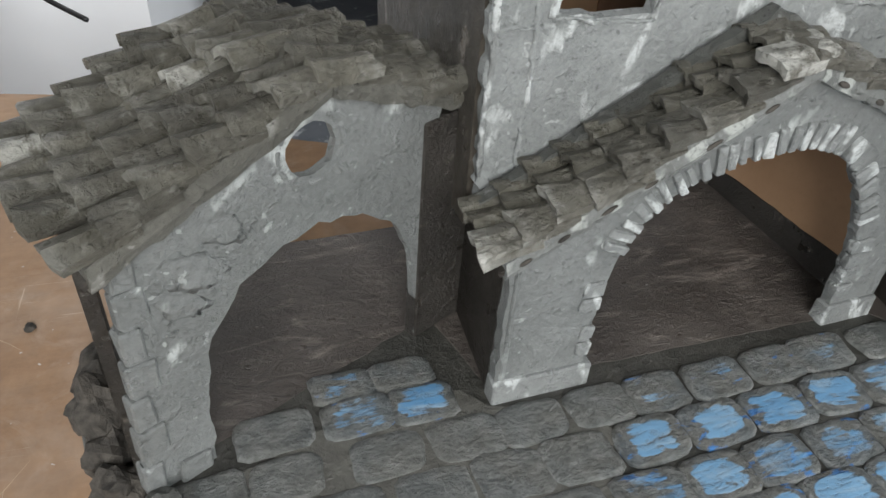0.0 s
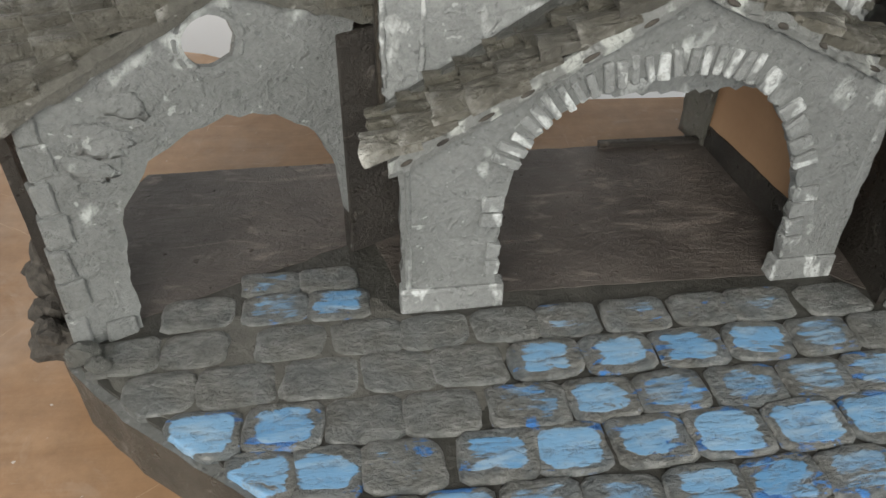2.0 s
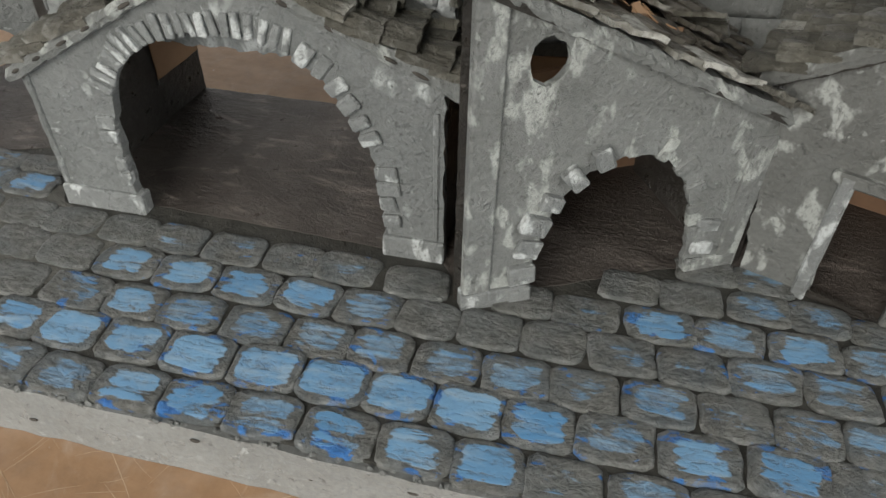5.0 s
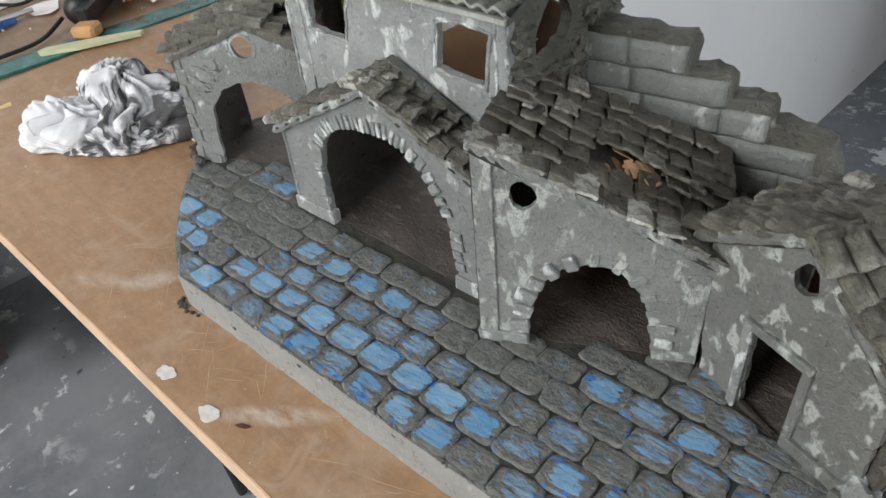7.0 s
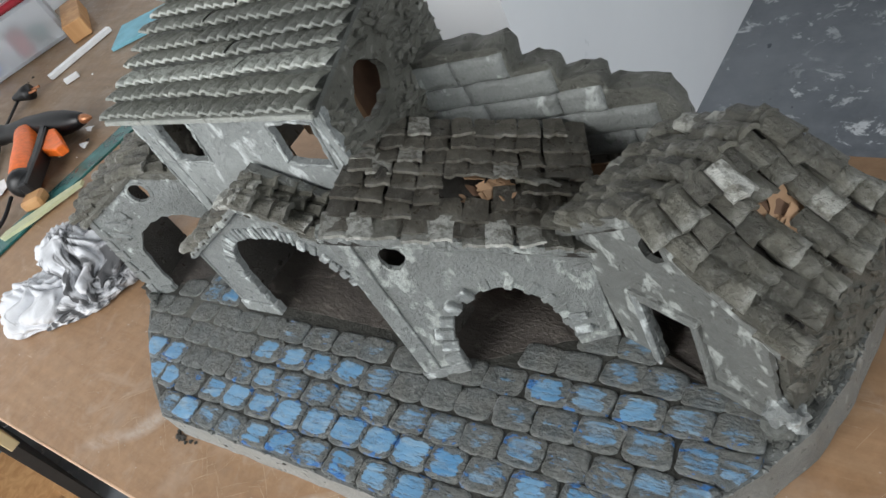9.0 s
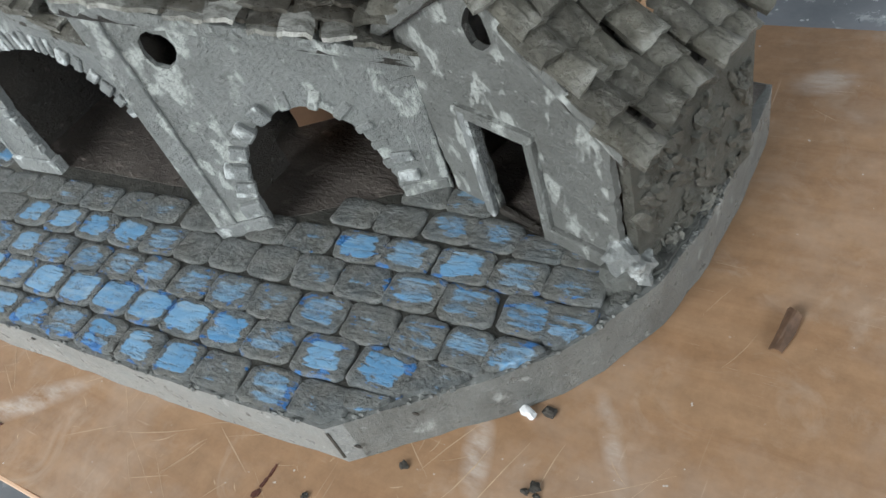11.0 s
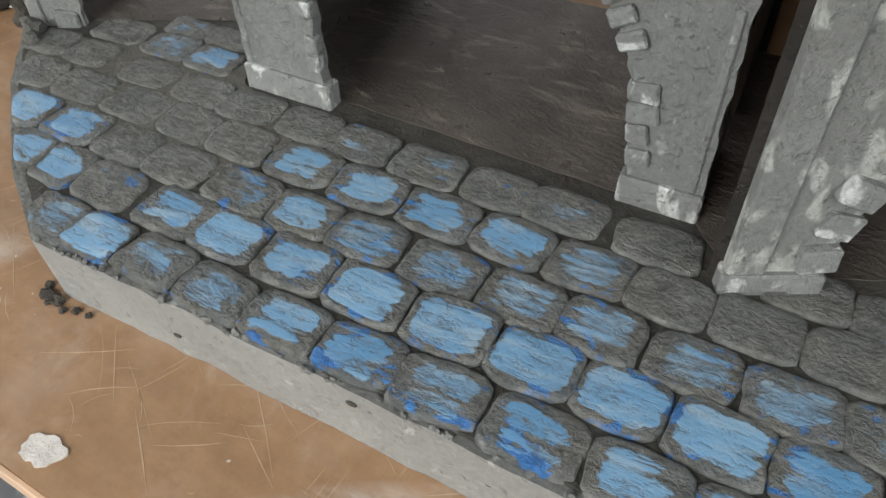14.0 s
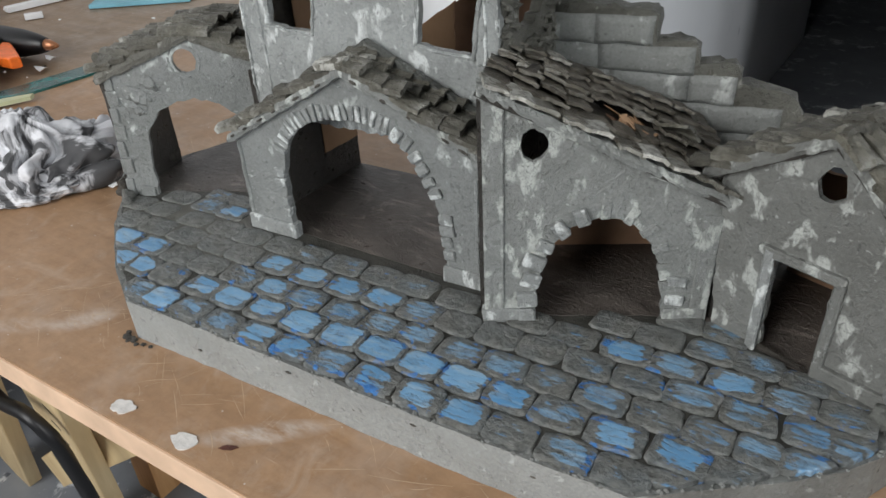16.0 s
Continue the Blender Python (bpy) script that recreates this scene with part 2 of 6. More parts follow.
def inner_floor_paint():
    n = Nodes("dark_brown_brushed_floor_paint")
    base = n.mix(n.ramp(n.noise(25, 5), 0.3, 0.7), (0.046, 0.039, 0.034), (0.108, 0.094, 0.083))
    streak = n.noise(30, 6, 0.68, n.stretched((0.7, 2.0, 1.0)), 1.8)
    c = n.mix(n.ramp(streak, 0.55, 0.72), base, (0.25, 0.22, 0.195))
    ridges = flecks(n, 105, 300, 1.6, 0.5, (0.65, 1.2, 1.0))
    return n.done(c, n.ramp(n.noise(90, 4), 0.3, 0.7, (0.26,) * 3, (0.46,) * 3), ridges, 1.0, 0.0024)


def cardboard():
    n = Nodes("bare_tan_cardboard")
    c = n.mix(n.ramp(n.noise(18, 4), 0.3, 0.7), (0.34, 0.205, 0.115), (0.42, 0.265, 0.155))
    c = n.mix(n.times(n.ramp(n.noise(300, 4), 0.5, 0.75), 0.3), c, (0.30, 0.18, 0.10))
    return n.done(c, 0.8, n.noise(700, 3), 0.2, 0.0005)


def table_top(name, a, b, scuff, spots=()):
    n = Nodes(name)
    grain = n.noise(9, 8, 0.62, n.stretched((0.8, 9.0, 1.0)), 0.8)
    c = n.mix(n.ramp(grain, 0.3, 0.7), a, b)
    c = n.mix(n.times(n.ramp(n.noise(5, 5), 0.38, 0.66), 0.35), c, tuple(v * 0.72 for v in a))
    c = n.mix(1.0, c, n.ramp(n.noise(85, 7, 0.75), 0.30, 0.70, (0.80,) * 3, (1.14,) * 3), "MULTIPLY")
    c = n.mix(n.times(n.ramp(n.noise(26, 6, 0.7, None, 1.2), 0.56, 0.70), 0.22), c, (0.58, 0.50, 0.42))
    dust = n.times(n.ramp(n.noise(7, 6, 0.7), 0.50, 0.78), scuff)
    c = n.mix(dust, c, (0.55, 0.50, 0.45))
    # fine scratches, two ways across
    for turn in ((3.0, 90.0, 1.0), (70.0, 2.0, 1.0)):
        s = n.noise(5.5, 2, 0.4, n.stretched(turn), 2.2)
        patch = n.ramp(n.noise(13, 3), 0.52, 0.62)
        c = n.mix(n.times(n.ramp(s, 0.70, 0.73), n.times(patch, 0.55)), c, (0.62, 0.50, 0.38))
    speck = n.ramp(n.noise(230, 2, 0.5), 0.735, 0.755)
    c = n.mix(n.times(speck, 0.75), c, (0.62, 0.60, 0.57))
    wisps = n.noise(60, 5, 0.7, n.stretched((0.5, 1.4, 1.0)))
    for x, y, rx, ry, turn, much in spots:
        at = n.add("ShaderNodeMapping")
        at.vector_type = "TEXTURE"
        at.inputs["Location"].default_value = (x * 0.01, y * 0.01, 0)
        at.inputs["Rotation"].default_value = (0, 0, radians(turn))
        at.inputs["Scale"].default_value = (rx * 0.01, ry * 0.01, 1)
        n.link(n.co, at.inputs[0])
        far = n.t.nodes.new("ShaderNodeVectorMath")
        far.operation = "LENGTH"
        n.link(at.outputs[0], far.inputs[0])
        mask = n.times(n.ramp(far.outputs["Value"], 0.35, 1.0, (1, 1, 1), (0, 0, 0)), n.ramp(wisps, 0.34, 0.62))
        c = n.mix(n.times(mask, much), c, (0.66, 0.62, 0.58))
    return n.done(c, n.ramp(n.noise(30, 4), 0.3, 0.7, (0.36,) * 3, (0.52,) * 3), n.noise(220, 3), 0.08, 0.0005)


def concrete():
    n = Nodes("spattered_concrete_floor")
    c = n.mix(n.ramp(n.noise(2.2, 8, 0.62), 0.34, 0.66), (0.115, 0.126, 0.142), (0.245, 0.262, 0.286))
    c = n.mix(n.times(n.ramp(n.noise(14, 7, 0.7), 0.45, 0.7), 0.5), c, (0.25, 0.265, 0.285))
    spots = n.times(n.ramp(n.noise(17, 6, 0.68, None, 0.4), 0.565, 0.62), n.ramp(n.noise(2.6, 3), 0.40, 0.54))
    c = n.mix(spots, c, (0.60, 0.62, 0.64))
    dots = n.ramp(n.noise(42, 2, 0.5), 0.735, 0.76)
    c = n.mix(n.times(dots, 0.8), c, (0.66, 0.68, 0.70))
    black = n.ramp(n.noise(35, 2, 0.5, n.stretched((1.0, 0.6, 1.0))), 0.24, 0.265, (1, 1, 1), (0, 0, 0))
    c = n.mix(n.times(black, 0.7), c, (0.02, 0.025, 0.04))
    return n.done(c, n.ramp(n.noise(5, 4), 0.3, 0.7, (0.28,) * 3, (0.5,) * 3), n.noise(60, 5), 0.25, 0.002)


def white_wall():
    n = Nodes("white_wall_paint")
    c = n.mix(n.ramp(n.noise(1.5, 5), 0.3, 0.7), (0.74, 0.755, 0.775), (0.82, 0.83, 0.845))
    scuff = n.ramp(n.noise(11, 4, 0.6, n.stretched((1, 2.5, 1.0))), 0.69, 0.73)
    c = n.mix(n.times(scuff, 0.5), c, (0.38, 0.39, 0.41))
    return n.done(c, 0.55, n.noise(80, 4), 0.15, 0.001)


def pine(name="pine_plank", stretch=(1.0, 1.0, 0.12), a=(0.40, 0.205, 0.08), b=(0.53, 0.30, 0.13)):
    n = Nodes(name)
    n.moved(5.0)
    rings = n.noise(38, 4, 0.5, n.stretched(stretch), 1.2)
    c = n.mix(n.ramp(rings, 0.35, 0.65), a, b)
    knot = n.ramp(n.noise(7.5, 2, 0.4, n.stretched((1.0, 1.0, 0.55))), 0.70, 0.76)
    c = n.mix(n.times(knot, 0.85), c, (0.17, 0.075, 0.035))
    return n.done(c, 0.55, rings, 0.15, 0.001)


def plain(name, colour, rough=0.45, scale=120.0, spread=0.18, bump=0.1, metal=0.0):
    n = Nodes(name)
    n.moved(4.0)
    lo, hi = tuple(v * (1 - spread) for v in colour), tuple(min(1.0, v * (1 + spread)) for v in colour)
    return n.done(n.mix(n.ramp(n.noise(scale, 4), 0.3, 0.7), lo, hi), rough, n.noise(scale * 4, 3), bump, 0.0006, metal)


BROWN_CARD = plain("dark_brown_card", (0.19, 0.108, 0.066), 0.8, 40, 0.25, 0.3)
# bare card made browner, with the shade inside the houses in its colour
SHADED_CARD = plain("shaded_bare_card", (0.25, 0.145, 0.085), 0.8, 40, 0.2, 0.3)
MORTAR, MORTAR_FILL, INNER, CARD = mortar("dark_mortar_paint", (0.026, 0.026, 0.022), (0.070, 0.069, 0.060)), mortar("grey_joint_paint", (0.078, 0.077, 0.067), (0.150, 0.149, 0.132)), inner_floor_paint(), cardboard()
TABLE = table_top("varnished_orange_board", (0.315, 0.184, 0.098), (0.390, 0.246, 0.142), 0.40,
                  ((12.5, -12.0, 4.2, 0.9, 40, 0.75), (-5.0, -11.0, 2.6, 1.2, 55, 0.45), (36.1, -5.6, 2.4, 0.75, 108, 0.7), (44.0, 19.4, 2.2, 1.2, 20, 0.5), (41.0, -3.5, 2.8, 0.5, -60, 0.4), (-8.0, -13.5, 3.0, 1.0, 30, 0.4)))
TABLE_OLD = table_top("brown_hardboard", (0.205, 0.135, 0.080), (0.285, 0.195, 0.120), 0.25)
CONCRETE, WHITE, PINE = concrete(), white_wall(), pine()
PALE_PINE = pine("pale_pine_plank", (1.0, 1.0, 0.10), (0.56, 0.41, 0.22), (0.66, 0.51, 0.29))
EDGE_WOOD = plain("pale_sawn_edge", (0.60, 0.42, 0.29), 0.6, 30, 0.15, 0.2)
BLACK_BOARD = plain("near_black_board", (0.032, 0.025, 0.02), 0.6, 12, 0.3, 0.2)
BLACK = plain("black_plastic", (0.006, 0.006, 0.007), 0.42)
ORANGE = plain("orange_plastic", (0.80, 0.155, 0.018), 0.40)
GREEN = plain("dark_green_plastic", (0.022, 0.115, 0.108), 0.25, 22, 0.75)
BLUE = plain("blue_plastic", (0.02, 0.13, 0.46), 0.4)
PAPER = plain("white_paper", (0.74, 0.75, 0.76), 0.75, 60, 0.06)
GLUE = plain("milky_glue", (0.68, 0.70, 0.70), 0.35, 80, 0.06)
# dull grey of the unseen walls and ceiling, kept low to cut bounced light
GREY_WALL = plain("unseen_wall_grey", (0.15, 0.15, 0.15), 0.8, 8, 0.15, 0.4)
# near black so the far end looks unlit: darkness put into the colour
DARK_WALL = plain("unlit_wall_near_black", (0.014, 0.014, 0.016), 0.6, 6, 0.3)
PLASTER = plain("dried_plaster", (0.62, 0.60, 0.575), 0.85, 200, 0.15, 0.6)
PLASTER_PALE = plain("pale_scratched_wood", (0.50, 0.37, 0.25), 0.8, 200, 0.2, 0.2)
RUST = plain("dried_red_brown_paint", (0.085, 0.028, 0.018), 0.5, 160, 0.5, 0.5)
FOLIAGE = plain("grey_painted_moss", (0.17, 0.17, 0.15), 0.85, 300, 0.55, 1.0)
ROCK_AND_HOLE = plain("dark_rock_and_hole_shade", (0.050, 0.045, 0.038), 0.85, 260, 0.6, 1.0)
BRASS = plain("brass_nozzle", (0.45, 0.20, 0.10), 0.35, 90, 0.15, 0.1, 0.6)
SPATULA = plain("pale_yellow_green_plastic", (0.50, 0.52, 0.33), 0.5, 50, 0.12)
LID = plain("dark_red_lid", (0.24, 0.012, 0.022), 0.35)


def clear_plastic():
    n = Nodes("cloudy_clear_plastic")
    n.b.inputs["Transmission Weight"].default_value = 0.75
    n.b.inputs["IOR"].default_value = 1.2
    return n.done((0.80, 0.83, 0.87), 0.28, n.noise(60, 2), 0.05, 0.001)


CLEAR = clear_plastic()


def stained_cloth(name, share):
    n = Nodes(name)
    stain = n.ramp(n.noise(20, 6, 0.6, None, 1.6), 0.70 - share, 0.80 - share)
    wash = n.ramp(n.noise(34, 5, 0.6, None, 1.0), 0.72 - share, 0.95 - share)
    c = n.mix(n.times(wash, 0.45), (0.64, 0.65, 0.68), (0.20, 0.205, 0.215))
    c = n.mix(n.times(stain, 0.93), c, (0.028, 0.028, 0.03))
    weave = n.noise(900, 2)
    return n.done(c, 0.9, n.mix(0.5, weave, n.noise(90, 5, 0.7)), 0.5, 0.0015)


CLOTH = stained_cloth("white_cloth_with_stains", 0.13)
CLOTH_DARK = stained_cloth("white_cloth_heavily_stained", 0.27)

# ---- building tools ----
AT = {}


def thing(name, m, label, category, group="", kind=""):
    """An empty at the base of a thing."""
    ob = new(name)
    ob.empty_display_size = 0.02
    ob.matrix_world = m
    AT[ob] = m
    return tagged(ob, label, category, group, kind)


def attach(ob, parent, m):
    if parent is not None:
        ob.parent = parent
        ob.matrix_parent_inverse = AT[parent].inverted()
    ob.matrix_basis = m
    AT[ob] = m
    return ob


def mesh_of(name, bm, material, smooth=False):
    bm.normal_update()
    data = bpy.data.meshes.new(name)
    bm.to_mesh(data)
    bm.free()
    for mat in material if isinstance(material, (list, tuple)) else [material]:
        data.materials.append(mat)
    if smooth:
        data.shade_smooth()
    return data


def part(name, bm, material, parent, label="", m=None, smooth=False):
    """Links a bmesh, in centimetres, as one mesh under a thing or a part."""
    bmesh.ops.scale(bm, vec=(CM, CM, CM), verts=bm.verts)
    ob = new(name, mesh_of(name, bm, material, smooth))
    return tagged(attach(ob, parent, m if m is not None else AT[parent]), label)


def solid(name, bm, material, m, label, category, group="", kind="", smooth=False):
    """A thing that is one mesh, in centimetres."""
    bmesh.ops.scale(bm, vec=(CM, CM, CM), verts=bm.verts)
    ob = new(name, mesh_of(name, bm, material, smooth))
    ob.matrix_world = m
    AT[ob] = m
    return tagged(ob, label, category, group, kind)


def place(x, y, z, turn=0.0):
    return pose(x * CM, y * CM, z * CM, 0, 0, turn)


def box(bm, x0, x1, y0, y1, z0, z1, bevel=0.0, jitter=0.0, rng=random):
    made = bmesh.ops.create_cube(bm, size=1.0)["verts"]
    for v in made:
        v.co = V((x0 + (v.co.x + 0.5) * (x1 - x0), y0 + (v.co.y + 0.5) * (y1 - y0), z0 + (v.co.z + 0.5) * (z1 - z0)))
        if jitter:
            v.co += V((rng.uniform(-jitter, jitter), rng.uniform(-jitter, jitter), rng.uniform(-jitter, jitter)))
    if bevel:
        edges = list({e for v in made for e in v.link_edges})
        bmesh.ops.bevel(bm, geom=edges, offset=bevel, segments=1, affect="EDGES", clamp_overlap=True)
    return bm


def dense(outline, step, rough, rng, closed=True):
    """An outline cut into short steps, each a little off the line."""
    out = []
    count = len(outline)
    for i in range(count if closed else count - 1):
        a, b = V(outline[i]), V(outline[(i + 1) % count])
        k = max(1, int((b - a).length / step))
        for j in range(k):
            p = a.lerp(b, j / k)
            if j or rough:
                p = p + V((rng.uniform(-rough, rough), rng.uniform(-rough, rough)))
            out.append(p)
    return out


def ring(cx, cz, rx, rz, count, rough, rng):
    return [V((cx + rx * math.cos(a) * (1 + rng.uniform(-rough, rough)), cz + rz * math.sin(a) * (1 + rng.uniform(-rough, rough))))
            for a in (2 * math.pi * i / count for i in range(count))]


def slab(outline, holes, y0, y1, upright=True):
    """A plate between two planes, with holes through it. upright: the outline is (along, height); else it is (x, y)."""
    bm = bmesh.new()
    edges = []
    for loop in (outline, *holes):
        vs = [bm.verts.new((p[0], y0, p[1]) if upright else (p[0], p[1], y0)) for p in loop]
        edges += [bm.edges.new((vs[i], vs[(i + 1) % len(vs)])) for i in range(len(vs))]
    bmesh.ops.triangle_fill(bm, edges=edges, use_beauty=True, use_dissolve=False)
    bmesh.ops.recalc_face_normals(bm, faces=bm.faces)
    back = bmesh.ops.extrude_face_region(bm, geom=list(bm.faces))
    move = V((0, y1 - y0, 0)) if upright else V((0, 0, y1 - y0))
    bmesh.ops.translate(bm, vec=move, verts=[g for g in back["geom"] if isinstance(g, bmesh.types.BMVert)])
    bmesh.ops.recalc_face_normals(bm, faces=bm.faces)
    return bm


def arc_tile(width, length, rise, thick, seed, segs=5, wobble=0.05):
    """A curved clay tile: x across, y down the slope from 0 to length, z up; hollow below."""
    rng = random.Random(seed)
    bm = bmesh.new()
    rows = []
    for y, w, lift in ((0.0, 0.90, 0.0), (length * 0.5, 0.97, 0.03), (length, 1.05, 0.10)):
        upper, lower = [], []
        for i in range(segs + 1):
            u = i / segs * 2 - 1
            z = rise * (1 - u * u) + lift + rng.uniform(-wobble, wobble)
            x = u * width * 0.5 * w + rng.uniform(-wobble, wobble)
            yy = y + (rng.uniform(-wobble, wobble) * 1.6 if y else 0)
            upper.append(bm.verts.new((x, yy, z + thick)))
            lower.append(bm.verts.new((x * 0.94, yy, z - thick * 0.4)))
        rows.append((upper, lower))
    for (ua, la), (ub, lb) in zip(rows, rows[1:]):
        for i in range(segs):
            bm.faces.new((ua[i], ua[i + 1], ub[i + 1], ub[i]))
            bm.faces.new((la[i + 1], la[i], lb[i], lb[i + 1]))
        bm.faces.new((ua[0], ub[0], lb[0], la[0]))
        bm.faces.new((ub[segs], ua[segs], la[segs], lb[segs]))
    for upper, lower in (rows[0], rows[-1]):
        for i in range(segs):
            bm.faces.new((upper[i], upper[i + 1], lower[i + 1], lower[i]))
    bmesh.ops.recalc_face_normals(bm, faces=bm.faces)
    return bm


def tile_set(name, width, length, rise, thick, material, count=7, **more):
    out = []
    for i in range(count):
        bm = arc_tile(width, length, rise, thick, 100 + i, **more)
        bmesh.ops.scale(bm, vec=(CM, CM, CM), verts=bm.verts)
        out.append(mesh_of(name, bm, material))
    return out


def frame_from(origin, across, down):
    """A pose, from centimetres: x across, y down the slope, z out of the slope."""
    x, y = V(across).normalized(), V(down).normalized()
    z = x.cross(y).normalized()
    if z.z < 0:
        x, z = -x, -z
    y = z.cross(x)
    m = Matrix((x, y, z)).transposed().to_4x4()
    m.translation = V(origin) * CM
    return m


def slope(house, top, across, down):
    """The pose of a roof slope, and whether its x runs along across (1) or against it (-1)."""
    local = frame_from(top, across, down)
    return AT[house] @ local, (1.0 if V(across).dot(local.to_3x3().col[0]) > 0 else -1.0)


def lay(roof, house, corners, pitch, course, meshes, rng, skip=(), ragged=0.12, turn=6.0, lean=10.5):
    """Lays tiles over a slope in courses. corners: the ends of the top edge, then of the eave from the same far end back, in the
    house's own centimetres; skip: bare places (along, down, radius)."""
    a, b, c, d = (V(p) for p in corners)
    run, length = ((b - a).length + (c - d).length) / 2, ((d - a).length + (c - b).length) / 2
    cols, rows = max(1, round(run / pitch)), max(1, round(length / course))
    for r in range(rows):
        for k in range(cols):
            along = (k + 0.5) * run / cols + rng.uniform(-ragged, ragged)
            down = r * length / rows + rng.uniform(-ragged, ragged) - 0.3
            if any((along - sa) ** 2 + (down + 0.7 - sd) ** 2 < sr * sr for sa, sd, sr in skip):
                continue
            u, w = along / run, down / length
            left, right = a.lerp(d, w), b.lerp(c, w)
            m = AT[house] @ frame_from(left.lerp(right, u), right - left, (d - a).lerp(c - b, u))
            wide = (right - left).length / cols / pitch
            tilt = lean * (1 + rng.uniform(-0.4, 0.65))
            m = m @ pose(0, 0, (0.03 + rng.uniform(-0.04, 0.12)) * CM, tilt, rng.uniform(-4, 4), rng.uniform(-turn, turn)) @ Matrix.Diagonal((wide, 1, 1, 1))
            attach(new("roof_tile", rng.choice(meshes)), roof, m)


# ---- the room ----
def room():
    def sheet(name, bm, mat, label, category):
        return solid(name, bm, mat, Matrix(), label, category, "", "structure")

    sheet("floor", box(bmesh.new(), -128, 310, -160, 470, -79, -75), CONCRETE, "grey concrete workshop floor spattered with white paint", "floor")
    sheet("wall_west", box(bmesh.new(), -134, -128, -160, 470, -75, 205), WHITE, "white painted workshop wall behind the bench", "wall")
    # added band: covers the white wall where the floor should run on
    sheet("wall_dado", box(bmesh.new(), -128, -127.4, -160, 470, -75, -28), CONCRETE, "concrete-grey band added over the wall foot in place of further floor", "wall")
    sheet("wall_partition", box(bmesh.new(), -128, -16, 62, 320, -75, 205), WHITE, "white painted partition wall with scuff marks", "wall")
    sheet("wall_back", box(bmesh.new(), 33, 310, 168, 174, -75, 205), WHITE, "white painted back wall of the workshop", "wall")
    sheet("wall_north", box(bmesh.new(), -128, 310, 470, 476, -75, 205), DARK_WALL, "far wall of the workshop, near black in place of missing light", "wall")
    # the next walls, ceiling and ground are unseen, added to shape the light
    gate = slab([(-134, -75), (-80, -75), (-80, 160), (72, 160), (72, -75), (310, -75), (310, 205), (-134, 205)], [], -166, -160)
    sheet("wall_south", gate, GREY_WALL, "unseen grey wall with a gateway, added to close off stray light", "wall")
    east = slab([(-160, -75), (470, -75), (470, 205), (-160, 205)], [[(-157, 30), (-10, 30), (-10, 180), (-157, 180)], [(60, -5), (160, -5), (160, 115), (60, 115)]], 0, 6)
    solid("wall_east", east, GREY_WALL, place(316, 0, 0, 90), "unseen grey side wall, added with two openings for the lamps", "wall", "", "structure")
    sheet("ceiling", box(bmesh.new(), -134, 316, -166, 476, 205, 211), GREY_WALL, "unseen grey ceiling added to close the room", "ceiling")
    solid("ground", box(bmesh.new(), -4000, 4000, -4000, -166, -84, -80), CONCRETE, Matrix(), "unseen concrete-grey ground added outside the gateway", "ground", "", "structure")


room()


